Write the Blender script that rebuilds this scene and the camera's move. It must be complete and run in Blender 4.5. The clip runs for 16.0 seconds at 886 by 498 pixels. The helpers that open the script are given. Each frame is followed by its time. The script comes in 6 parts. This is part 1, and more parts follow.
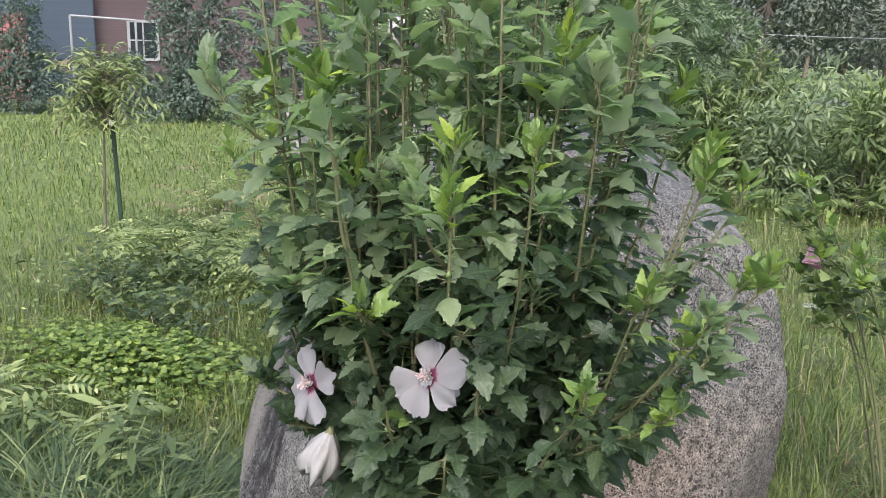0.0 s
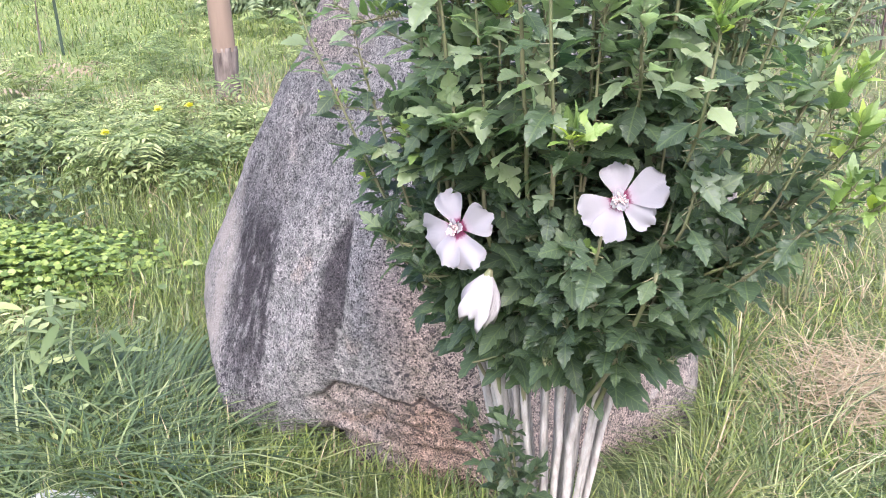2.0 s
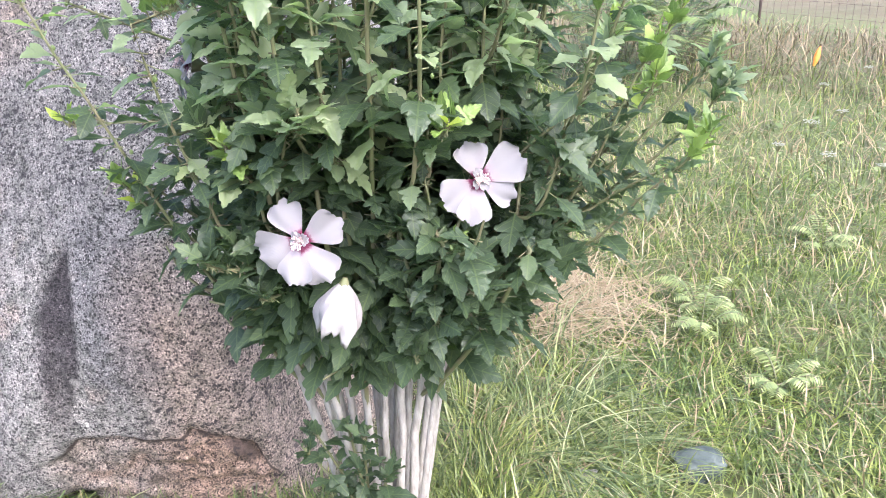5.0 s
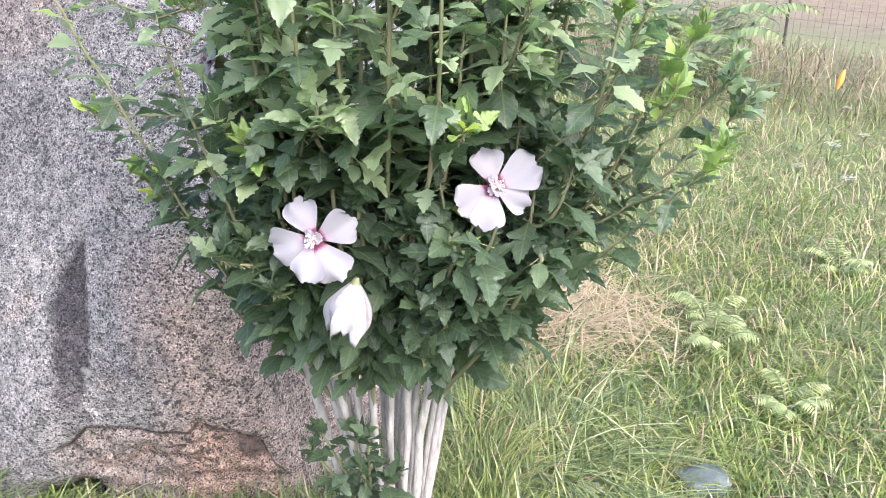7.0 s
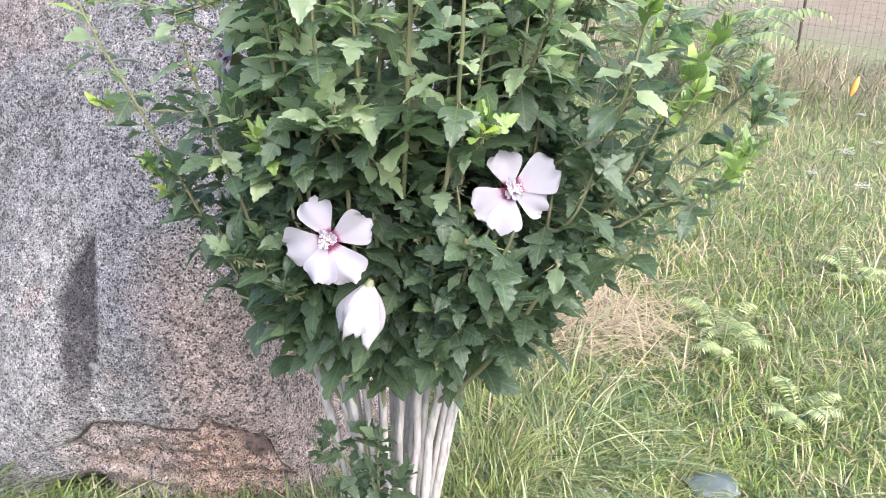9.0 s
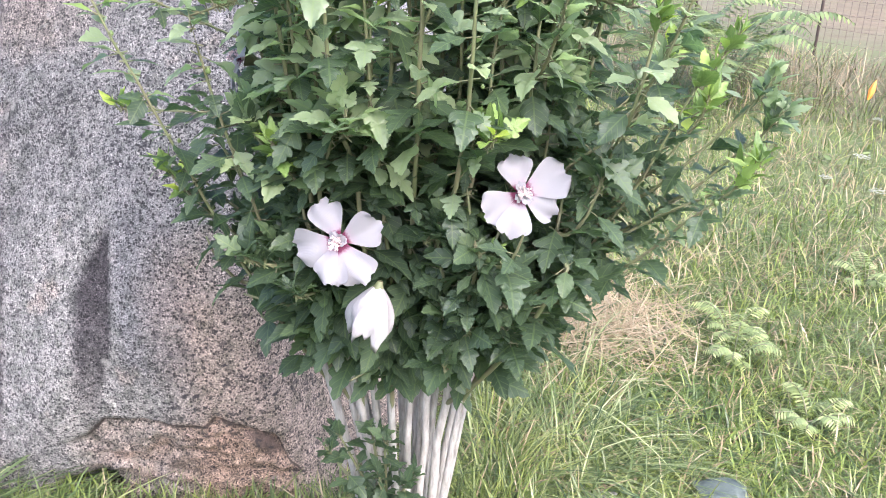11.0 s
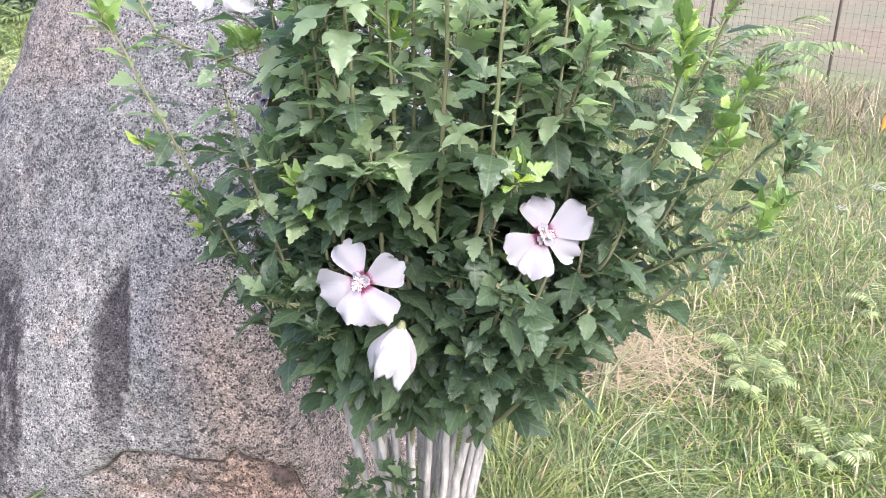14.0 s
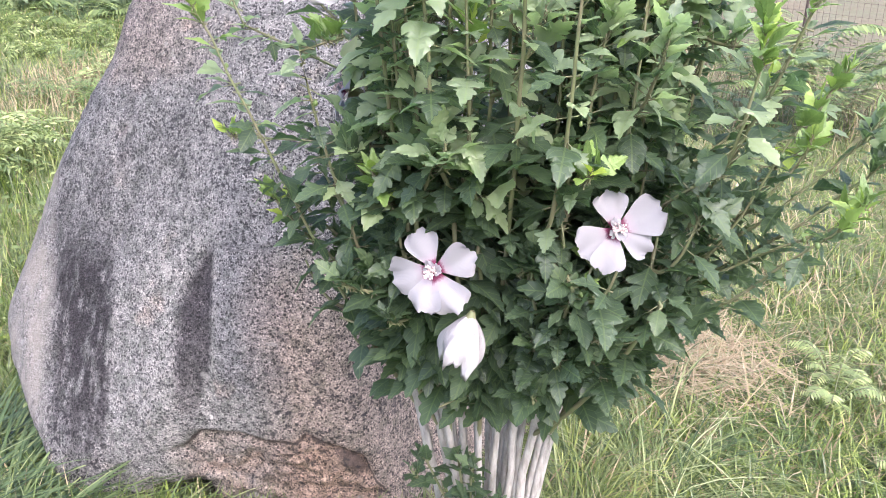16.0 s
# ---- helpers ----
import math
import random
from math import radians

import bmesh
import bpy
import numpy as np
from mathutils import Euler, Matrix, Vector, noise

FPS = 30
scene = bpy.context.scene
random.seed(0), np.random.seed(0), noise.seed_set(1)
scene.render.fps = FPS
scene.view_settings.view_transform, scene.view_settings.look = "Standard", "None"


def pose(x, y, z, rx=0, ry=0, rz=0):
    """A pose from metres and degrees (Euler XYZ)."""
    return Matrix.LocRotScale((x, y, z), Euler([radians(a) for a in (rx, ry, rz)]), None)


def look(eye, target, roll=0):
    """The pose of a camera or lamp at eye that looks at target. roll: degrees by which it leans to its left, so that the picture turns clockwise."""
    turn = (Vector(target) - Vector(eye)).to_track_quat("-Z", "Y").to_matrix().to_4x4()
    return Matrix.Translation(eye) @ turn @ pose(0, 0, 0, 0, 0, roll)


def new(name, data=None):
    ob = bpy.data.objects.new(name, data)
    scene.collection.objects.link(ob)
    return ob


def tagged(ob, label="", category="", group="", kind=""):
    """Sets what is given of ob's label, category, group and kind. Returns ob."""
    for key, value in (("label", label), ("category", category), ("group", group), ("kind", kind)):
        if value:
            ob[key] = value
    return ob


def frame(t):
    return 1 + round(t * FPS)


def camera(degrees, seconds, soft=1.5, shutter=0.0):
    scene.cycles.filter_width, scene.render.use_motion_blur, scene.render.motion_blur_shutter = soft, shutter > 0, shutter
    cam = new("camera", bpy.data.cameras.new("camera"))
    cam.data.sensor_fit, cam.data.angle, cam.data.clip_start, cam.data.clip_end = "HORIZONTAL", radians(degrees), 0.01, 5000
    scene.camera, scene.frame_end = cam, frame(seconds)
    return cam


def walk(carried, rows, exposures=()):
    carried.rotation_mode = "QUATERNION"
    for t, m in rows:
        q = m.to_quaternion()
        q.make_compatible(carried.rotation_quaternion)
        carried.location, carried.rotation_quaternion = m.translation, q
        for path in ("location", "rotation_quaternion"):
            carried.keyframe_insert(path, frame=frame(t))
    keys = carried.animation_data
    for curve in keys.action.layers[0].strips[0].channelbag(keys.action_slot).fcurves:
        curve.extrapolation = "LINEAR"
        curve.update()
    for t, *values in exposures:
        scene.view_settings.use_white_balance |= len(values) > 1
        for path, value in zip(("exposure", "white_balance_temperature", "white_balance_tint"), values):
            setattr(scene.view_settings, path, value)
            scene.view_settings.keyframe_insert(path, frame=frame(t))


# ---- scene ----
cam = camera(54.2, 16.0, soft=0.5)
PATH = [
    (0, (0.65, -0.987, 1.353), (-0.468, 0.616, 0.927), 1.2),
    (0.3, (0.65, -1.006, 1.332), (-0.459, 0.587, 0.85), 1.0),
    (0.5, (0.643, -0.999, 1.327), (-0.453, 0.585, 0.786), 0.9),
    (1, (0.606, -1.023, 1.327), (-0.399, 0.593, 0.713), 0.5),
    (1.2, (0.548, -1.058, 1.325), (-0.436, 0.563, 0.691), 0.4),
    (1.5, (0.408, -1.137, 1.33), (-0.501, 0.508, 0.646), -0.7),
    (1.8, (0.314, -1.205, 1.312), (-0.464, 0.511, 0.642), -1.1),
    (2, (0.238, -1.165, 1.312), (-0.422, 0.572, 0.574), -1.5),
    (2.2, (0.18, -1.133, 1.309), (-0.441, 0.613, 0.557), -2.2),
    (2.5, (0.097, -1.097, 1.3), (-0.273, 0.715, 0.539), -0.5),
    (3, (0.0, -1.083, 1.315), (-0.122, 0.752, 0.53), -0.8),
    (3.5, (-0.081, -1.104, 1.327), (0.07, 0.708, 0.492), -1.7),
    (4, (-0.066, -1.102, 1.326), (0.133, 0.703, 0.489), -2.8),
    (4.2, (-0.062, -1.109, 1.331), (0.155, 0.693, 0.49), -2.9),
    (6.3, (-0.046, -1.109, 1.326), (0.136, 0.701, 0.496), -1.6),
    (6.5, (-0.046, -1.113, 1.327), (0.135, 0.701, 0.505), -1.5),
    (7, (-0.05, -1.116, 1.328), (0.126, 0.699, 0.505), -0.4),
    (7.5, (-0.051, -1.112, 1.327), (0.113, 0.703, 0.503), 0.0),
    (8, (-0.049, -1.106, 1.325), (0.116, 0.709, 0.502), 0.1),
    (8.5, (-0.054, -1.102, 1.325), (0.112, 0.713, 0.501), 0.1),
    (9, (-0.059, -1.103, 1.327), (0.102, 0.712, 0.503), 0.5),
    (11.5, (-0.055, -1.104, 1.332), (0.075, 0.712, 0.506), 0.8),
    (12, (-0.058, -1.102, 1.331), (0.071, 0.714, 0.505), 0.8),
    (12.5, (-0.059, -1.103, 1.331), (0.058, 0.715, 0.506), 0.6),
    (13, (-0.061, -1.1, 1.332), (0.054, 0.718, 0.506), 0.6),
    (13.5, (-0.061, -1.101, 1.331), (0.053, 0.717, 0.504), 0.7),
    (14, (-0.068, -1.102, 1.35), (0.038, 0.74, 0.578), 0.6),
    (14.5, (-0.078, -1.121, 1.408), (-0.114, 0.805, 0.872), 0.6),
    (15, (-0.082, -1.134, 1.428), (-0.217, 0.821, 1.03), -0.6),
    (15.5, (-0.073, -1.123, 1.373), (-0.207, 0.772, 0.747), -0.2),
    (16, (-0.061, -1.115, 1.347), (-0.135, 0.726, 0.568), 0.2),
]
EXPOSURES = ((0.0, 1.17, 5950, 11), (0.5, 1.88, 5850, 15), (1.0, 2.13, 5750, 20), (1.6, 2.08, 5750, 21), (2.5, 2.08, 5750, 20), (4.0, 2.22, 5750, 19), (13.8, 2.22, 5750, 18), (14.5, 2.17, 5750, 19), (15.0, 1.97, 5800, 21), (15.5, 2.03, 5800, 20), (16.0, 2.12, 5800, 20))
walk(cam, [(t, look(eye, target, roll)) for t, eye, target, roll in PATH], EXPOSURES)

# ---- world, sun ----
world = bpy.data.worlds.new("sky")
scene.world = world
world.use_nodes = True
wt = world.node_tree
sky = wt.nodes.new("ShaderNodeTexSky")
sky.sky_type = 'NISHITA'
sky.sun_disc = False
SUN_EL, SUN_AZ = 50.0, 155.0          # degrees up, degrees from +y towards +x
sky.sun_elevation, sky.sun_rotation = radians(SUN_EL), radians(SUN_AZ)
sky.air_density, sky.dust_density, sky.ozone_density = 1.0, 6.0, 0.6
wt.links.new(sky.outputs[0], wt.nodes["Background"].inputs[0])
wt.nodes["Background"].inputs[1].default_value = 0.15
sun_data = bpy.data.lights.new("sun", 'SUN')
sun_data.energy, sun_data.angle, sun_data.color = 0.7, radians(60), (1.0, 0.96, 0.90)
sun = new("sun", sun_data)
sun_dir = Vector((math.sin(radians(SUN_AZ)) * math.cos(radians(SUN_EL)), math.cos(radians(SUN_AZ)) * math.cos(radians(SUN_EL)), math.sin(radians(SUN_EL))))
sun.matrix_world = look(sun_dir * 50, (0, 0, 0))

rng = np.random.default_rng(7)


# ---- materials ----
def material(name):
    m = bpy.data.materials.new(name)
    m.use_nodes = True
    t = m.node_tree
    return m, t, t.nodes["Principled BSDF"], t.nodes["Material Output"]


def node(t, kind, **values):
    n = t.nodes.new(kind)
    for k, v in values.items():
        n.inputs[k].default_value = v
    return n


def mix(t, fac, a, b, mode='MIX'):
    n = t.nodes.new("ShaderNodeMix")
    n.data_type, n.blend_type = 'RGBA', mode
    for sock, v in ((n.inputs[0], fac), (n.inputs[6], a), (n.inputs[7], b)):
        if isinstance(v, bpy.types.NodeSocket):
            t.links.new(v, sock)
        elif isinstance(v, (int, float)):
            sock.default_value = v
        else:
            sock.default_value = (*v, 1.0)
    return n.outputs[2]


def ramp(t, fac, *stops):
    n = t.nodes.new("ShaderNodeValToRGB")
    e = n.color_ramp.elements
    while len(e) < len(stops):
        e.new(0.5)
    for el, (p, c) in zip(e, stops):
        el.position = p
        el.color = (c, c, c, 1) if isinstance(c, (int, float)) else (*c, 1)
    t.links.new(fac, n.inputs[0])
    return n.outputs[0]


def calc(t, op, a, b=0.0, c=0.0, clamp=False):
    n = t.nodes.new("ShaderNodeMath")
    n.operation, n.use_clamp = op, clamp
    for sock, v in zip(n.inputs, (a, b, c)):
        if isinstance(v, bpy.types.NodeSocket):
            t.links.new(v, sock)
        else:
            sock.default_value = v
    return n.outputs[0]


def coords(t, scale=(1, 1, 1)):
    co = t.nodes.new("ShaderNodeTexCoord").outputs["Object"]
    mp = t.nodes.new("ShaderNodeMapping")
    mp.inputs["Scale"].default_value = scale
    t.links.new(co, mp.inputs[0])
    return mp.outputs[0]


def noise_tex(t, co, scale, detail=4.0, rough=0.55, distort=0.0):
    n = node(t, "ShaderNodeTexNoise", Scale=scale, Detail=detail, Roughness=rough, Distortion=distort)
    t.links.new(co, n.inputs["Vector"])
    return n.outputs["Fac"]


def bump(t, height, strength, distance, bsdf):
    n = node(t, "ShaderNodeBump", Strength=strength, Distance=distance)
    t.links.new(height, n.inputs["Height"])
    t.links.new(n.outputs[0], bsdf.inputs["Normal"])


def variation(t):
    """A number per piece, from the island and the object together."""
    g = t.nodes.new("ShaderNodeNewGeometry").outputs["Random Per Island"]
    o = t.nodes.new("ShaderNodeObjectInfo").outputs["Random"]
    return calc(t, 'FRACT', calc(t, 'ADD', g, o))


def leafy(name, stops, rough=0.5, shine=0.25, glow=1.6, veins=0.0, patchy=0.0, gloss=0.55):
    """Leaf material: colour by piece, light partly shining through the blade."""
    m, t, b, out = material(name)
    v = variation(t)
    col = ramp(t, v, *stops)
    co = coords(t)
    col = mix(t, calc(t, 'MULTIPLY', noise_tex(t, co, 45.0, 3.0), 0.35), col, (0.5, 0.55, 0.4), 'OVERLAY')
    if patchy:
        col = mix(t, ramp(t, noise_tex(t, co, 1.7, 4.0, 0.6), (0.42, 0.0), (0.66, patchy)), col, (0.30, 0.27, 0.13))
        col = mix(t, ramp(t, noise_tex(t, co, 0.8, 3.0, 0.6), (0.45, 0.0), (0.65, patchy)), col, (0.07, 0.13, 0.035))
        col = mix(t, ramp(t, noise_tex(t, co, 7.0, 3.0, 0.6), (0.45, 0.0), (0.70, 0.65)), col, (0.05, 0.09, 0.03))
    if veins:
        uv = t.nodes.new("ShaderNodeUVMap")
        sep = t.nodes.new("ShaderNodeSeparateXYZ")
        t.links.new(uv.outputs[0], sep.inputs[0])
        ax = calc(t, 'ABSOLUTE', calc(t, 'SUBTRACT', sep.outputs[0], 0.5))
        mid = calc(t, 'LESS_THAN', ax, 0.018)
        side = calc(t, 'FRACT', calc(t, 'MULTIPLY', calc(t, 'SUBTRACT', sep.outputs[1], calc(t, 'MULTIPLY', ax, 1.1)), 6.0))
        side = calc(t, 'LESS_THAN', side, 0.10)
        line = calc(t, 'MULTIPLY', calc(t, 'MAXIMUM', mid, side), veins)
        col = mix(t, line, col, (0.22, 0.30, 0.10))
        bump(t, calc(t, 'SUBTRACT', noise_tex(t, uv.outputs[0], 7.0, 2.0), calc(t, 'MAXIMUM', mid, side)), 0.5, 0.003, b)
    t.links.new(col, b.inputs["Base Color"])
    b.inputs["Roughness"].default_value = rough
    b.inputs["Specular IOR Level"].default_value = gloss
    tr = t.nodes.new("ShaderNodeBsdfTranslucent")
    t.links.new(mix(t, 1.0, col, (glow * 0.88, glow * 1.0, glow * 0.68), 'MULTIPLY'), tr.inputs["Color"])
    ms = t.nodes.new("ShaderNodeMixShader")
    ms.inputs[0].default_value = shine
    t.links.new(b.outputs[0], ms.inputs[1])
    t.links.new(tr.outputs[0], ms.inputs[2])
    t.links.new(ms.outputs[0], out.inputs[0])
    return m


# Lower leaf green has crown shade painted in, upper green sky light and haze.
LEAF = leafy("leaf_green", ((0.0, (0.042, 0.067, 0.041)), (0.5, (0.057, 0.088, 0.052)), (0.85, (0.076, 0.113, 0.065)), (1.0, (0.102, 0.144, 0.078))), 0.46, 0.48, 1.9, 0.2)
SKYLIT = leafy("leaf_skylit", ((0.0, (0.142, 0.186, 0.126)), (0.5, (0.204, 0.255, 0.164)), (0.85, (0.250, 0.302, 0.190)), (1.0, (0.275, 0.325, 0.19))), 0.36, 0.50, 1.9, 0.22)
YOUNG = leafy("leaf_young", ((0.0, (0.105, 0.165, 0.055)), (0.8, (0.205, 0.295, 0.078)), (1.0, (0.34, 0.42, 0.06))), 0.45, 0.35, 1.5, 0.25)
GRASS = leafy("grass_blade", ((0.0, (0.034, 0.058, 0.017)), (0.4, (0.104, 0.150, 0.031)), (0.8, (0.200, 0.250, 0.056)), (1.0, (0.330, 0.352, 0.105))), 0.38, 0.3, 1.4, 0.0, 0.22)
TUFT = leafy("tuft_blade", ((0.0, (0.030, 0.052, 0.020)), (0.5, (0.072, 0.110, 0.040)), (0.85, (0.135, 0.175, 0.07)), (1.0, (0.27, 0.30, 0.145))), 0.42, 0.25, 1.4)
TUFT_PALE = leafy("pale_tuft_blade", ((0.0, (0.040, 0.066, 0.022)), (0.45, (0.105, 0.142, 0.045)), (0.8, (0.215, 0.250, 0.105)), (1.0, (0.40, 0.43, 0.24))), 0.38, 0.25, 1.4)
STRAW = leafy("straw", ((0.0, (0.211, 0.158, 0.093)), (0.6, (0.317, 0.246, 0.153)), (1.0, (0.405, 0.343, 0.238))), 0.7, 0.15, 1.1)
STUBBLE = leafy("stubble", ((0.0, (0.12, 0.098, 0.066)), (0.6, (0.16, 0.132, 0.09)), (1.0, (0.22, 0.19, 0.125))), 0.8, 0.1, 1.1)
WEED = leafy("weed_leaf", ((0.0, (0.062, 0.098, 0.034)), (0.6, (0.128, 0.172, 0.063)), (1.0, (0.228, 0.279, 0.108))), 0.5, 0.3, 1.5)
PALE = leafy("pale_weed_leaf", ((0.0, (0.140, 0.185, 0.072)), (0.7, (0.245, 0.295, 0.118)), (1.0, (0.40, 0.43, 0.20))), 0.5, 0.3, 1.3)
CLOVER = leafy("clover_leaf", ((0.0, (0.066, 0.112, 0.026)), (0.6, (0.145, 0.208, 0.042)), (1.0, (0.27, 0.33, 0.08))), 0.5, 0.3, 1.3)
DRY = leafy("dry_leaf", ((0.0, (0.15, 0.115, 0.075)), (1.0, (0.28, 0.225, 0.15))), 0.7, 0.2, 1.1)
# Thicket green is paled and greyed to paint haze into the leaf colour.
THICKET = leafy("thicket_leaf_hazed", ((0.0, (0.13, 0.17, 0.115)), (0.6, (0.21, 0.26, 0.165)), (1.0, (0.30, 0.345, 0.20))), 0.85, 0.35, 1.6, gloss=0.25)
THICKET_DARK = leafy("dark_thicket_leaf", ((0.0, (0.095, 0.132, 0.092)), (0.6, (0.150, 0.198, 0.130)), (1.0, (0.23, 0.285, 0.175))), 0.85, 0.35, 1.6, gloss=0.25)
# Hedge and woods greens carry distance haze as a bluish grey lift.
HEDGE = leafy("hedge_leaf_hazed", ((0.0, (0.060, 0.092, 0.078)), (0.7, (0.098, 0.140, 0.115)), (1.0, (0.14, 0.185, 0.145))), 0.6, 0.15, 1.3)
WOODS = leafy("woods_leaf_hazed", ((0.0, (0.11, 0.130, 0.118)), (0.6, (0.150, 0.175, 0.155)), (1.0, (0.19, 0.215, 0.18))), 0.9, 0.15, 1.3, gloss=0.1)


def plain(name, base, other, scale, rough=0.7, bump_h=0.0, stretch=(1, 1, 1), metal=0.0):
    m, t, b, out = material(name)
    co = coords(t, stretch)
    f = noise_tex(t, co, scale, 6.0, 0.6)
    g = noise_tex(t, co, scale * 0.17, 3.0)
    col = mix(t, ramp(t, f, (0.35, 0.0), (0.68, 1.0)), base, other)
    col = mix(t, calc(t, 'MULTIPLY', g, 0.5), col, (0.45, 0.43, 0.40), 'OVERLAY')
    t.links.new(col, b.inputs["Base Color"])
    b.inputs["Roughness"].default_value = rough
    b.inputs["Metallic"].default_value = metal
    if bump_h:
        bump(t, f, 0.8, bump_h, b)
    return m


BARK = plain("pale_bark", (0.40, 0.39, 0.365), (0.235, 0.222, 0.20), 110.0, 0.9, 0.006, (1, 1, 0.30))
TWIG = plain("green_twig", (0.115, 0.145, 0.06), (0.16, 0.145, 0.085), 60.0, 0.6, 0.001, (1, 1, 0.3))
BUD = plain("green_bud", (0.085, 0.13, 0.04), (0.13, 0.19, 0.06), 80.0, 0.5)
DARKBARK = plain("dark_bark", (0.10, 0.085, 0.07), (0.22, 0.19, 0.16), 12.0, 0.9, 0.01, (1, 1, 0.2))
POSTWOOD = plain("post_wood", (0.185, 0.14, 0.102), (0.14, 0.104, 0.077), 9.0, 0.8, 0.002, (1, 1, 0.1))
OLDBARK = plain("grey_peeling_bark", (0.17, 0.145, 0.125), (0.035, 0.027, 0.023), 22.0, 0.95, 0.012, (1, 1, 0.2))
STAKE = plain("green_painted_steel", (0.015, 0.035, 0.022), (0.03, 0.055, 0.035), 40.0, 0.5)
RUST = plain("rusty_steel", (0.040, 0.029, 0.025), (0.07, 0.05, 0.04), 30.0, 0.8)
WIRE = plain("galvanised_wire", (0.17, 0.14, 0.12), (0.11, 0.085, 0.07), 50.0, 0.6)
WHITE = plain("white_paint", (0.78, 0.78, 0.78), (0.68, 0.68, 0.68), 5.0, 0.5)
UMBEL = plain("white_umbel_flower", (0.40, 0.42, 0.36), (0.30, 0.33, 0.26), 60.0, 0.8)
ORANGE = plain("orange_petal", (0.85, 0.22, 0.03), (0.75, 0.30, 0.05), 40.0, 0.5)
YELLOW = plain("yellow_green_leaf", (0.55, 0.52, 0.012), (0.42, 0.46, 0.02), 40.0, 0.5)
TRIM = plain("weathered_white_trim", (0.36, 0.37, 0.39), (0.30, 0.31, 0.33), 5.0, 0.6)
GLASSY = plain("dark_window_pane", (0.02, 0.025, 0.03), (0.04, 0.05, 0.06), 2.0, 0.08)
SLATE = plain("blue_grey_stone", (0.045, 0.062, 0.058), (0.095, 0.118, 0.108), 30.0, 0.9, 0.003)
OLDSTONE = plain("weathered_grey_stone", (0.30, 0.285, 0.27), (0.16, 0.155, 0.145), 40.0, 0.85, 0.004)
LIMESTONE = plain("pale_grey_stone", (0.52, 0.52, 0.53), (0.40, 0.40, 0.41), 16.0, 0.8, 0.004)
GRAVEL = plain("gravel", (0.165, 0.157, 0.145), (0.125, 0.119, 0.11), 3.0, 0.9, 0.01)
ROOF = plain("grey_shingles", (0.065, 0.067, 0.072), (0.05, 0.052, 0.056), 2.0, 0.95)


def granite():
    """Speckled grey granite, rusty low down, with dark water stains on its front."""
    m, t, b, out = material("speckled_granite")
    co = coords(t)
    fine = noise_tex(t, co, 420.0, 2.0, 0.6)
    mid = noise_tex(t, co, 60.0, 3.0, 0.6)
    big = noise_tex(t, co, 3.2, 4.0, 0.6)
    blotch = noise_tex(t, co, 14.0, 3.0, 0.6)
    patch = noise_tex(t, co, 1.5, 3.0, 0.5, 0.6)
    wobble = node(t, "ShaderNodeTexNoise", Scale=240.0, Detail=2.0)
    t.links.new(co, wobble.inputs["Vector"])
    shifted = t.nodes.new("ShaderNodeVectorMath")
    shifted.operation = 'MULTIPLY_ADD'
    t.links.new(wobble.outputs["Color"], shifted.inputs[0])
    shifted.inputs[1].default_value = (0.007, 0.007, 0.007)
    t.links.new(co, shifted.inputs[2])
    sep = t.nodes.new("ShaderNodeSeparateXYZ")
    t.links.new(co, sep.inputs[0])
    x, y, z = sep.outputs
    u = calc(t, 'MULTIPLY', x, -1.0)

    def grains(scale):
        vor = node(t, "ShaderNodeTexVoronoi", Scale=scale)
        t.links.new(shifted.outputs[0], vor.inputs["Vector"])
        one = t.nodes.new("ShaderNodeSeparateColor")
        t.links.new(vor.outputs["Color"], one.inputs[0])
        return one.outputs[0], one.outputs[1]

    def edge(value, at, soft):
        """Nought below at, one above it, over a width of soft."""
        return calc(t, 'ADD', calc(t, 'DIVIDE', calc(t, 'SUBTRACT', value, at), soft), 0.5, clamp=True)

    def both(*fs):
        f = fs[0]
        for g in fs[1:]:
            f = calc(t, 'MULTIPLY', f, g)
        return f

    def sway(f, size):
        return calc(t, 'MULTIPLY', calc(t, 'SUBTRACT', f, 0.5), size)

    def dots(scale, least, most):
        """Round flecks of many sizes."""
        vor = node(t, "ShaderNodeTexVoronoi", Scale=scale)
        t.links.new(shifted.outputs[0], vor.inputs["Vector"])
        rnd = t.nodes.new("ShaderNodeSeparateColor")
        t.links.new(vor.outputs["Color"], rnd.inputs[0])
        size = calc(t, 'ADD', calc(t, 'MULTIPLY', rnd.outputs[0], most - least), least)
        size = calc(t, 'ADD', size, sway(blotch, 0.22))
        return calc(t, 'ADD', calc(t, 'DIVIDE', calc(t, 'SUBTRACT', size, vor.outputs["Distance"]), 0.10), 0.5, clamp=True)

    # cream feldspar and grey quartz, grain by grain, set with black mica
    one, two = grains(430.0)
    col = ramp(t, one, (0.05, (0.140, 0.138, 0.134)), (0.45, (0.205, 0.201, 0.192)), (0.80, (0.275, 0.267, 0.248)), (0.98, (0.43, 0.418, 0.385)))
    mica = calc(t, 'MAXIMUM', calc(t, 'MULTIPLY', dots(205.0, -0.12, 0.62), 0.96), calc(t, 'MULTIPLY', dots(390.0, -0.06, 0.56), 0.88))
    col = mix(t, mica, col, (0.026, 0.026, 0.027))
    col = mix(t, calc(t, 'MULTIPLY', fine, 0.4), col, (0.5, 0.5, 0.5), 'OVERLAY')
    mottle = noise_tex(t, co, 34.0, 4.0, 0.65)
    col = mix(t, ramp(t, mottle, (0.50, 0.0), (0.60, 0.85)), col, (0.62, 0.65, 0.62), 'MULTIPLY')
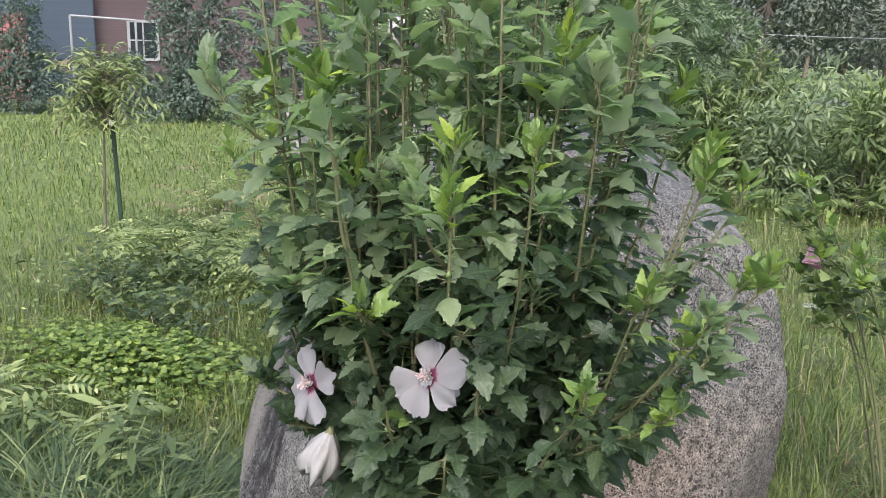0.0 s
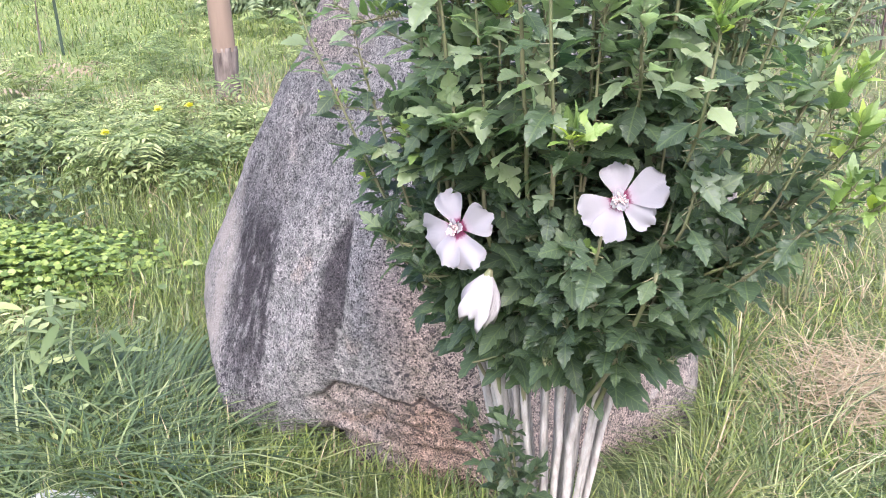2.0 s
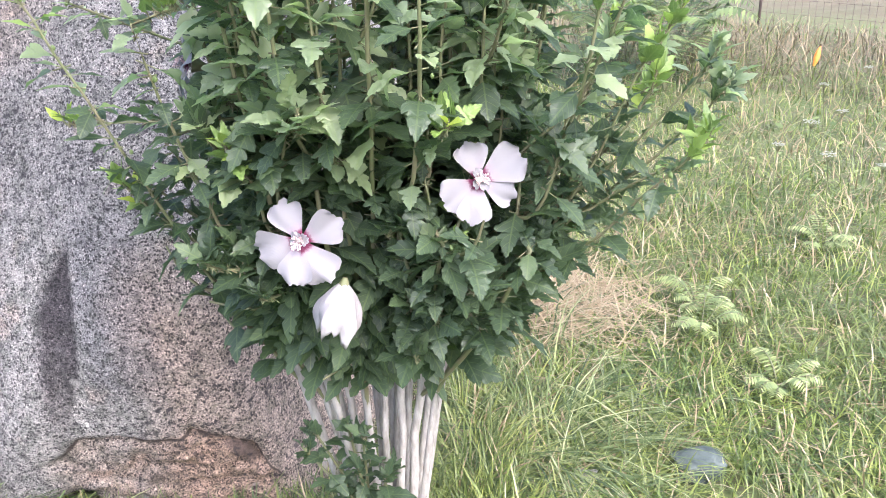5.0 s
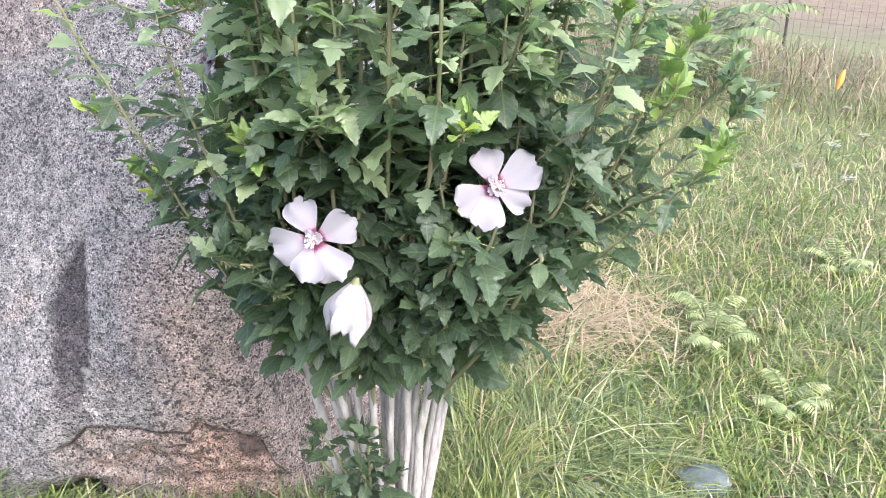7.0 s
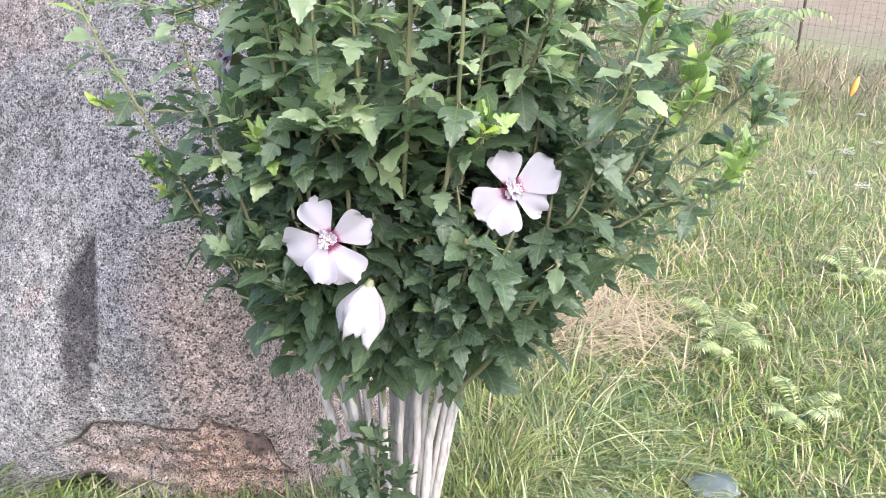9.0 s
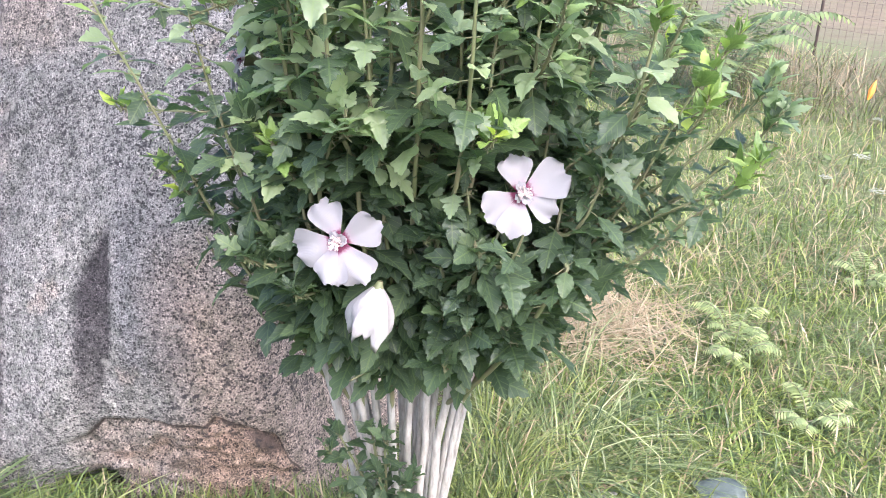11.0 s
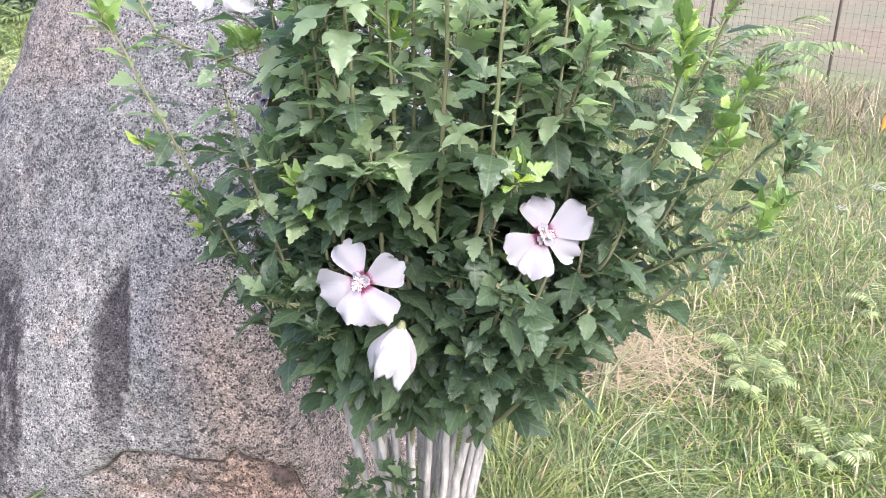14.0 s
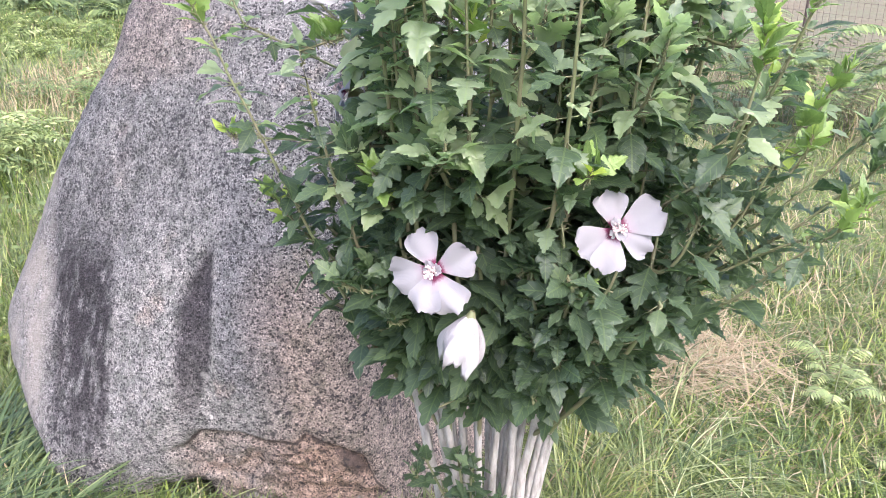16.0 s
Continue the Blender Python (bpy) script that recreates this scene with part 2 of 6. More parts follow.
    col = mix(t, ramp(t, mottle, (0.36, 0.7), (0.46, 0.0)), col, (1.32, 1.29, 1.28), 'MULTIPLY')
    # broad tone: cooler and darker up the shoulder, paler low on the front
    cool = ramp(t, calc(t, 'MULTIPLY', calc(t, 'ADD', calc(t, 'ADD', calc(t, 'MULTIPLY', z, 0.8), calc(t, 'MULTIPLY', u, 0.7)), sway(patch, 0.5)), 0.5), (0.42, 0.0), (0.60, 1.0))
    col = mix(t, cool, col, (0.72, 0.725, 0.745), 'MULTIPLY')
    col = mix(t, ramp(t, patch, (0.42, 0.0), (0.62, 0.5)), col, (0.86, 0.865, 0.89), 'MULTIPLY')
    # a bluish run beside the stain in the middle of the front
    blue = both(edge(x, calc(t, 'ADD', sway(big, 0.10), -0.565), 0.03), edge(calc(t, 'MULTIPLY', x, -1.0), calc(t, 'ADD', sway(blotch, 0.12), 0.430), 0.06), edge(z, 0.40, 0.10), ramp(t, z, (0.70, 1.0), (0.86, 0.0)))
    col = mix(t, calc(t, 'MULTIPLY', blue, 0.9), col, (0.66, 0.67, 0.72), 'MULTIPLY')
    # rust-coloured feldspar, mostly to the lower right of the front
    low_right = both(edge(x, calc(t, 'ADD', sway(big, 0.16), -0.47), 0.10), ramp(t, calc(t, 'ADD', z, sway(patch, 0.30)), (0.52, 1.0), (0.68, 0.0)), ramp(t, x, (0.0, 1.0), (0.15, 0.35)))
    spot = ramp(t, noise_tex(t, co, 9.0, 3.0, 0.6), (0.57, 0.0), (0.68, 0.55))
    rust = calc(t, 'MAXIMUM', low_right, calc(t, 'MULTIPLY', spot, ramp(t, u, (0.75, 1.0), (0.9, 0.2))))
    col = mix(t, calc(t, 'MULTIPLY', rust, 0.9), col, (1.33, 1.09, 0.94), 'MULTIPLY')
    # the broken face under the ledge: warm, coarse and layered
    line = ramp(t, calc(t, 'ADD', x, 1.0), *LEDGE)
    under = both(edge(line, z, 0.012), ramp(t, calc(t, 'ADD', x, 1.0), (0.28, 0.0), (0.34, 1.0), (0.73, 1.0), (0.77, 0.0)), calc(t, 'LESS_THAN', y, 0.62))
    layers = noise_tex(t, coords(t, (9.0, 9.0, 55.0)), 1.0, 5.0, 0.65, 0.5)
    col = mix(t, under, col, (1.0, 0.89, 0.81), 'MULTIPLY')
    col = mix(t, calc(t, 'MULTIPLY', under, ramp(t, layers, (0.60, 0.0), (0.68, 0.55), (0.74, 0.0))), col, (0.085, 0.066, 0.056))
    # rust-brown broken corner at the end of the ledge
    cx = calc(t, 'MULTIPLY', calc(t, 'ADD', x, 0.305), 20.0)
    cz = calc(t, 'MULTIPLY', calc(t, 'ADD', calc(t, 'SUBTRACT', z, 0.225), calc(t, 'MULTIPLY', calc(t, 'ADD', x, 0.305), 0.9)), 24.0)
    dist = calc(t, 'MULTIPLY', calc(t, 'ADD', calc(t, 'ADD', calc(t, 'ABSOLUTE', cx), calc(t, 'ABSOLUTE', cz)), calc(t, 'MULTIPLY', blotch, 0.9)), 0.5)
    col = mix(t, calc(t, 'MULTIPLY', under, ramp(t, dist, (0.50, 0.85), (0.75, 0.0))), col, (0.078, 0.058, 0.050))
    # dark line painted along the ledge for the shade under its lip
    off = calc(t, 'ABSOLUTE', calc(t, 'ADD', calc(t, 'SUBTRACT', z, line), 0.006))
    off = calc(t, 'DIVIDE', off, ramp(t, blotch, (0.35, 0.002), (0.65, 0.0085)))
    crack_shade = both(ramp(t, off, (0.5, 0.85), (1.0, 0.0)), ramp(t, calc(t, 'ADD', x, 1.0), (0.29, 0.0), (0.34, 1.0), (0.76, 1.0), (0.78, 0.0)), calc(t, 'LESS_THAN', y, 0.62))
    col = mix(t, crack_shade, col, (0.040, 0.031, 0.027))
    # larger dark flecks, clustered
    fleck, _ = grains(115.0)
    fleck = calc(t, 'MULTIPLY', ramp(t, fleck, (0.15, 1.0), (0.19, 0.0)), ramp(t, mid, (0.42, 0.0), (0.52, 1.0)))
    col = mix(t, calc(t, 'MULTIPLY', fleck, ramp(t, big, (0.40, 0.2), (0.6, 0.9))), col, (0.022, 0.021, 0.025))
    # the dark water stain down the middle of the front, with a straight right side
    streak = noise_tex(t, coords(t, (50.0, 50.0, 4.0)), 1.0, 4.0, 0.65, 0.2)
    wander = calc(t, 'ADD', u, calc(t, 'ADD', sway(streak, 0.030), sway(blotch, 0.024)))
    left = ramp(t, z, (0.28, 0.655), (0.37, 0.672), (0.44, 0.668), (0.54, 0.662), (0.604, 0.640), (0.70, 0.580))
    right = ramp(t, z, (0.28, 0.640), (0.377, 0.611), (0.46, 0.584), (0.68, 0.577))
    s = both(edge(wander, right, 0.014), edge(left, wander, 0.030), ramp(t, z, (0.29, 0.25), (0.42, 0.85), (0.55, 1.0), (0.66, 1.0), (0.71, 0.0)))
    s = calc(t, 'MULTIPLY', s, 0.96)
    # the broken, streaky stain on the side of the front
    runs = noise_tex(t, coords(t, (34.0, 34.0, 3.0)), 1.0, 4.0, 0.65, 0.25)
    wide = calc(t, 'ADD', u, calc(t, 'ADD', sway(runs, 0.06), sway(blotch, 0.05)))
    # its low end reaches down to paint in the shade of the grass too
    side = both(edge(wide, 0.832, 0.03), edge(1.005, wide, 0.05), ramp(t, calc(t, 'ADD', z, sway(runs, 0.25)), (0.08, 0.0), (0.26, 0.8), (0.40, 1.0), (0.58, 1.0), (0.72, 0.0)))
    side = calc(t, 'MULTIPLY', side, ramp(t, runs, (0.38, 0.30), (0.52, 1.0)))
    s = calc(t, 'MAXIMUM', s, side)
    # long grey runs up the slope of the shoulder
    high = noise_tex(t, coords(t, (18.0, 18.0, 2.4)), 1.0, 4.0, 0.65, 0.2)
    up = both(ramp(t, high, (0.47, 0.0), (0.60, 1.0)), ramp(t, calc(t, 'ADD', u, sway(big, 0.3)), (0.66, 0.0), (0.90, 0.65)), ramp(t, z, (0.45, 0.25), (0.70, 1.0)))
    s = calc(t, 'MAXIMUM', s, calc(t, 'MULTIPLY', up, 0.85))
    s = calc(t, 'MULTIPLY', s, ramp(t, two, (0.70, 1.0), (0.98, 0.75)))
    col = mix(t, s, col, (0.15, 0.13, 0.155), 'MULTIPLY')
    # tan left edge, its colour also lightened for light from the sky
    rim = both(edge(u, calc(t, 'ADD', sway(blotch, 0.06), 1.02), 0.04), ramp(t, high, (0.42, 0.3), (0.56, 0.9)))
    col = mix(t, calc(t, 'MULTIPLY', rim, 0.75), col, (0.235, 0.215, 0.190))
    # the same pale tan carried along the top-left crest
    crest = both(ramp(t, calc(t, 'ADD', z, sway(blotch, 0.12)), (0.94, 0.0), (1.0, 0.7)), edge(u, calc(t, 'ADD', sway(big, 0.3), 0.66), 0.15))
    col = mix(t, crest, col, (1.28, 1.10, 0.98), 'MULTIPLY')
    # a few pale blotches
    lich = noise_tex(t, co, 11.0, 4.0, 0.6)
    col = mix(t, ramp(t, lich, (0.64, 0.0), (0.69, 0.55)), col, (0.30, 0.29, 0.27))
    t.links.new(col, b.inputs["Base Color"])
    b.inputs["Roughness"].default_value = 0.8
    b.inputs["Specular IOR Level"].default_value = 0.3
    h = calc(t, 'ADD', calc(t, 'MULTIPLY', noise_tex(t, co, 30.0, 6.0, 0.7), 1.0), calc(t, 'MULTIPLY', fine, 0.3))
    bump(t, h, 1.0, 0.011, b)
    return m


# the ledge on the boulder's front: x + 1 and height
LEDGE = ((0.28, 0.235), (0.331, 0.253), (0.376, 0.299), (0.458, 0.295), (0.514, 0.279), (0.573, 0.281), (0.599, 0.305), (0.666, 0.273), (0.711, 0.249), (0.736, 0.181), (0.775, 0.115))
GRANITE = granite()


def petal_material():
    """White, faintly pink petals with a crimson throat."""
    m, t, b, out = material("hibiscus_petal")
    uv = t.nodes.new("ShaderNodeUVMap")
    sep = t.nodes.new("ShaderNodeSeparateXYZ")
    t.links.new(uv.outputs[0], sep.inputs[0])
    ray = noise_tex(t, uv.outputs[0], 9.0, 2.0)
    r = calc(t, 'ADD', sep.outputs[1], calc(t, 'MULTIPLY', calc(t, 'SUBTRACT', ray, 0.5), 0.12))
    col = mix(t, ramp(t, r, (0.19, 1.0), (0.27, 0.0)), (0.32, 0.312, 0.332), (0.13, 0.008, 0.040))
    col = mix(t, ramp(t, r, (0.25, 0.14), (0.42, 0.0)), col, (0.60, 0.28, 0.44))
    t.links.new(col, b.inputs["Base Color"])
    b.inputs["Roughness"].default_value = 0.6
    b.inputs["Specular IOR Level"].default_value = 0.2
    wv = node(t, "ShaderNodeTexWave", Scale=9.0, Distortion=1.5)
    t.links.new(uv.outputs[0], wv.inputs["Vector"])
    bump(t, wv.outputs["Fac"], 0.10, 0.002, b)
    tr = t.nodes.new("ShaderNodeBsdfTranslucent")
    t.links.new(col, tr.inputs["Color"])
    ms = t.nodes.new("ShaderNodeMixShader")
    ms.inputs[0].default_value = 0.25
    t.links.new(b.outputs[0], ms.inputs[1])
    t.links.new(tr.outputs[0], ms.inputs[2])
    t.links.new(ms.outputs[0], out.inputs[0])
    return m


PETAL = petal_material()
STAMEN = plain("cream_stamens", (0.62, 0.47, 0.50), (0.64, 0.55, 0.52), 200.0, 0.7, 0.001)
FADED = plain("faded_petal", (0.35, 0.345, 0.355), (0.26, 0.25, 0.26), 45.0, 0.6, 0.005, (1, 1, 0.3))
PINK = plain("pink_petal", (0.62, 0.36, 0.48), (0.72, 0.50, 0.58), 30.0, 0.6)


def ground_material():
    m, t, b, out = material("meadow_ground")
    co = coords(t)
    f = noise_tex(t, co, 6.0, 8.0, 0.65)
    g = noise_tex(t, co, 0.5, 4.0, 0.6)
    swath = noise_tex(t, coords(t, (0.35, 1.6, 1.0)), 1.0, 6.0, 0.7)
    soil = mix(t, ramp(t, f, (0.4, 0.0), (0.6, 1.0)), (0.10, 0.100, 0.048), (0.09, 0.125, 0.036))
    sep = t.nodes.new("ShaderNodeSeparateXYZ")
    t.links.new(co, sep.inputs[0])
    x, y, z = sep.outputs
    lawn = mix(t, ramp(t, f, (0.35, 0.0), (0.65, 1.0)), (0.10, 0.15, 0.035), (0.16, 0.20, 0.06))
    dry = mix(t, ramp(t, f, (0.35, 0.0), (0.65, 1.0)), (0.105, 0.082, 0.050), (0.150, 0.119, 0.074))
    green = ramp(t, calc(t, 'ADD', g, calc(t, 'MULTIPLY', f, 0.3)), (0.55, 0.0), (0.80, 0.8))
    dry = mix(t, green, dry, (0.095, 0.105, 0.055))
    # past the wire fence the mown field begins, dry near the fence and greener far off
    wob = calc(t, 'MULTIPLY', calc(t, 'SUBTRACT', g, 0.5), 2.0)
    edge = calc(t, 'ADD', calc(t, 'ADD', calc(t, 'MULTIPLY', x, 0.77), calc(t, 'MULTIPLY', y, 0.63)), calc(t, 'MULTIPLY', wob, 0.15))
    beyond = calc(t, 'MULTIPLY', ramp(t, calc(t, 'MULTIPLY', edge, 0.1), (0.60, 0.0), (0.66, 1.0)), ramp(t, calc(t, 'MULTIPLY', calc(t, 'ADD', x, 50.0), 0.01), (0.50, 0.0), (0.51, 1.0)))
    far = ramp(t, calc(t, 'MULTIPLY', calc(t, 'ADD', y, wob), 0.02), (0.32, 0.0), (0.44, 1.0))
    field = mix(t, far, dry, mix(t, ramp(t, f, (0.4, 0.0), (0.6, 1.0)), (0.080, 0.100, 0.040), (0.102, 0.118, 0.052)))
    field = mix(t, ramp(t, swath, (0.40, 0.0), (0.62, 0.75)), field, (0.78, 0.80, 0.70), 'MULTIPLY')
    leftfar = ramp(t, calc(t, 'MULTIPLY', x, -0.1), (0.35, 0.0), (0.6, 1.0))
    col = mix(t, leftfar, soil, lawn)
    col = mix(t, beyond, col, field)
    t.links.new(col, b.inputs["Base Color"])
    b.inputs["Roughness"].default_value = 0.95
    bump(t, f, 0.8, 0.03, b)
    return m


GROUND = ground_material()


# ---- mesh helpers ----
def mesh_object(name, verts, faces, mats, parent=None, uv=None, idx=None, smooth=True):
    me = bpy.data.meshes.new(name)
    fill_mesh(me, np.asarray(verts, float), faces, mats, uv, idx, smooth)
    ob = new(name, me)
    if parent:
        ob.parent = parent
    return ob


def fill_mesh(me, verts, faces, mats, uv=None, idx=None, smooth=True):
    if isinstance(faces, np.ndarray):
        n, k = faces.shape
        me.vertices.add(len(verts))
        me.vertices.foreach_set("co", verts.astype(np.float32).ravel())
        me.loops.add(n * k)
        me.loops.foreach_set("vertex_index", faces.astype(np.int32).ravel())
        me.polygons.add(n)
        me.polygons.foreach_set("loop_start", np.arange(0, n * k, k, dtype=np.int32))
        me.update(calc_edges=True)
        loops = faces.ravel()
    else:
        me.from_pydata([tuple(v) for v in verts], [], [tuple(f) for f in faces])
        me.update()
        loops = np.array([i for f in faces for i in f])
    if uv is not None:
        layer = me.uv_layers.new(name="uv")
        layer.data.foreach_set("uv", np.asarray(uv, np.float32)[loops].ravel())
    for m in (mats if isinstance(mats, (list, tuple)) else [mats]):
        me.materials.append(m)
    if idx is not None:
        me.polygons.foreach_set("material_index", np.asarray(idx, np.int32))
    if smooth:
        me.polygons.foreach_set("use_smooth", np.ones(len(me.polygons), bool))


def part(name, bm, mat, parent, label="", smooth=True):
    me = bpy.data.meshes.new(name)
    for f in bm.faces:
        f.smooth = smooth
    bm.to_mesh(me)
    bm.free()
    me.materials.append(mat)
    ob = new(name, me)
    ob.parent = parent
    return tagged(ob, label)


def thing(name, place, label, category, group="", kind=""):
    ob = new(name)
    ob.empty_display_size = 0.05
    ob.location = place
    return tagged(ob, label, category, group, kind)


def tube_data(points, radii, sides=6):
    """Vertices and quads of a tapered tube along points."""
    p = np.asarray(points, float)
    n = len(p)
    d = np.gradient(p, axis=0)
    d /= np.linalg.norm(d, axis=1)[:, None] + 1e-9
    ref = np.where(np.abs(d[:, 2:3]) > 0.9, np.array([[1.0, 0, 0]]), np.array([[0, 0, 1.0]]))
    ref = np.repeat(ref[:1], n, 0)
    u = np.cross(d, ref)
    u /= np.linalg.norm(u, axis=1)[:, None] + 1e-9
    w = np.cross(d, u)
    a = np.arange(sides) * 2 * np.pi / sides
    r = np.asarray(radii, float)[:, None, None]
    v = p[:, None] + r * (u[:, None] * np.cos(a)[None, :, None] + w[:, None] * np.sin(a)[None, :, None])
    f = []
    for i in range(n - 1):
        for j in range(sides):
            k = (j + 1) % sides
            f.append((i * sides + j, i * sides + k, (i + 1) * sides + k, (i + 1) * sides + j))
    return v.reshape(-1, 3), np.array(f)


def join(pieces):
    vs, fs, o = [], [], 0
    for v, f in pieces:
        vs.append(v)
        fs.append(np.asarray(f) + o)
        o += len(v)
    return np.concatenate(vs), np.concatenate(fs)


def bezier(a, c, b, n):
    s = np.linspace(0, 1, n)[:, None]
    return (1 - s) ** 2 * np.asarray(a) + 2 * s * (1 - s) * np.asarray(c) + s ** 2 * np.asarray(b)


def unit(v):
    return v / (np.linalg.norm(v, axis=-1, keepdims=True) + 1e-9)


def frames(axis, normal):
    """Rotation matrices whose y is the axis and whose z leans to the normal."""
    y = unit(axis)
    x = unit(np.cross(y, normal))
    z = np.cross(x, y)
    return np.stack([x, y, z], axis=-1)


def spread(template, R, T, S):
    """One mesh from many turned, scaled copies of a template (verts, tris, uv)."""
    v, f, uv = template
    n = len(T)
    allv = np.einsum('nij,kj->nki', R * np.asarray(S)[:, None, None], v) + T[:, None]
    allf = f[None] + (np.arange(n) * len(v))[:, None, None]
    return allv.reshape(-1, 3), allf.reshape(-1, f.shape[1]), np.tile(uv, (n, 1))


def leaf_template(outline, fold=0.22, droop=0.2, wave=0.03, seed=0, light=False):
    """A leaf one unit long: a midrib, a line half way out and a toothed margin, folded, arched and drooping."""
    r = np.random.default_rng(seed)
    ys = np.array([o[0] for o in outline])
    xs = np.array([o[1] for o in outline])
    n = len(ys)
    rib = np.maximum.accumulate(np.clip(ys, 0, 1.0)) * 0.97
    rows = [np.stack([np.zeros(n), rib, np.zeros(n)], 1)]
    for s in (-1, 1):
        x = s * xs * 0.92 * (1 + r.uniform(-0.10, 0.10, n))
        y = ys + r.uniform(-0.012, 0.012, n)
        rim = np.abs(x) * fold * 0.55 + wave * np.sin(ys * 11 + seed * 2.1 + s) * np.clip(xs * 4, 0, 1) + r.uniform(-wave, wave, n) * 0.35
        rows.append(np.stack([x * 0.52, rib + (y - rib) * 0.5, np.abs(x) * 0.52 * fold * 1.25], 1))
        rows.append(np.stack([x, y, rim], 1))
    v = np.concatenate(rows)
    v[:, 2] -= droop * v[:, 1] ** 2
    v[:, 0] += 0.05 * math.sin(seed * 1.7) * v[:, 1] ** 2
    f = []
    strips = ((0, 1, 1), (1, 2, 1), (0, 3, 0), (3, 4, 0))
    if light:
        # no line half way out
        v = np.concatenate([v[:n], v[2 * n:3 * n], v[4 * n:]])
        strips = ((0, 1, 1), (0, 2, 0))
    for a, b, turn in strips:
        for i in range(n - 1):
            p, q, k, m = a * n + i, a * n + i + 1, b * n + i + 1, b * n + i
            f += [(p, q, k), (p, k, m)] if turn else [(p, k, q), (p, m, k)]
    uv = np.stack([v[:, 0] + 0.5, v[:, 1]], 1)
    return v, np.array(f), uv


LOBED_OUTLINE = ((0.0, 0.008), (0.07, 0.035), (0.16, 0.115), (0.23, 0.195), (0.275, 0.240), (0.30, 0.225), (0.36, 0.290), (0.42, 0.330), (0.475, 0.352), (0.515, 0.325), (0.525, 0.265), (0.525, 0.195), (0.57, 0.205), (0.62, 0.262), (0.66, 0.250), (0.675, 0.195), (0.735, 0.205), (0.78, 0.185), (0.795, 0.135), (0.85, 0.135), (0.89, 0.11), (0.90, 0.07), (0.96, 0.05), (1.0, 0.0))
OVAL_OUTLINE = ((0.0, 0.008), (0.08, 0.06), (0.18, 0.165), (0.27, 0.245), (0.31, 0.28), (0.335, 0.255), (0.40, 0.305), (0.455, 0.325), (0.475, 0.29), (0.53, 0.31), (0.585, 0.305), (0.60, 0.26), (0.66, 0.265), (0.71, 0.245), (0.725, 0.20), (0.79, 0.195), (0.83, 0.165), (0.845, 0.12), (0.91, 0.10), (0.94, 0.06), (1.0, 0.0))
SPREAD_OUTLINE = ((0.0, 0.008), (0.08, 0.04), (0.18, 0.125), (0.25, 0.20), (0.30, 0.265), (0.33, 0.26), (0.39, 0.325), (0.45, 0.375), (0.505, 0.385), (0.54, 0.335), (0.54, 0.25), (0.53, 0.165), (0.57, 0.15), (0.61, 0.195), (0.66, 0.225), (0.70, 0.215), (0.715, 0.16), (0.79, 0.16), (0.83, 0.135), (0.845, 0.09), (0.92, 0.07), (1.0, 0.0))
NARROW_OUTLINE = ((0.0, 0.01), (0.07, 0.05), (0.2, 0.13), (0.26, 0.165), (0.29, 0.145), (0.38, 0.195), (0.45, 0.205), (0.48, 0.17), (0.57, 0.185), (0.63, 0.175), (0.66, 0.135), (0.75, 0.135), (0.79, 0.095), (0.9, 0.065), (1.0, 0.0))
LIGHT_LEAVES = [leaf_template(o[::2] + o[-1:] if len(o) % 2 == 0 else o[::2], f, d, w, k, True) for o, f, d, w, k in ((LOBED_OUTLINE, 0.34, 0.24, 0.03, 1), (LOBED_OUTLINE, 0.62, 0.36, 0.04, 2), (OVAL_OUTLINE, 0.30, 0.20, 0.03, 3), (NARROW_OUTLINE, 0.5, 0.20, 0.02, 4), (SPREAD_OUTLINE, 0.28, 0.32, 0.03, 5))]
HLEAVES = [leaf_template(LOBED_OUTLINE, 0.34, 0.24, 0.04, 1), leaf_template(LOBED_OUTLINE, 0.62, 0.36, 0.055, 2), leaf_template(OVAL_OUTLINE, 0.30, 0.20, 0.045, 3), leaf_template(NARROW_OUTLINE, 0.5, 0.20, 0.03, 4), leaf_template(SPREAD_OUTLINE, 0.28, 0.32, 0.04, 5)]
SMALL = leaf_template(((0.0, 0.02), (0.3, 0.22), (0.6, 0.2), (1.0, 0.0)), 0.3, 0.25, 0.01, 5, True)
LANCE = leaf_template(((0.0, 0.02), (0.25, 0.10), (0.6, 0.11), (1.0, 0.0)), 0.3, 0.3, 0.01, 6, True)
ROUND = leaf_template(((0.0, 0.1), (0.25, 0.42), (0.6, 0.48), (0.9, 0.25), (1.0, 0.0)), 0.15, 0.1, 0.02, 7, True)
CARD = (np.array([[0, 0, 0], [0.24, 0.5, 0.07], [0, 1, -0.12], [-0.24, 0.5, 0.07]], float), np.array([[0, 1, 2], [0, 2, 3]]), np.array([[0.5, 0], [0.7, 0.5], [0.5, 1], [0.3, 0.5]]))


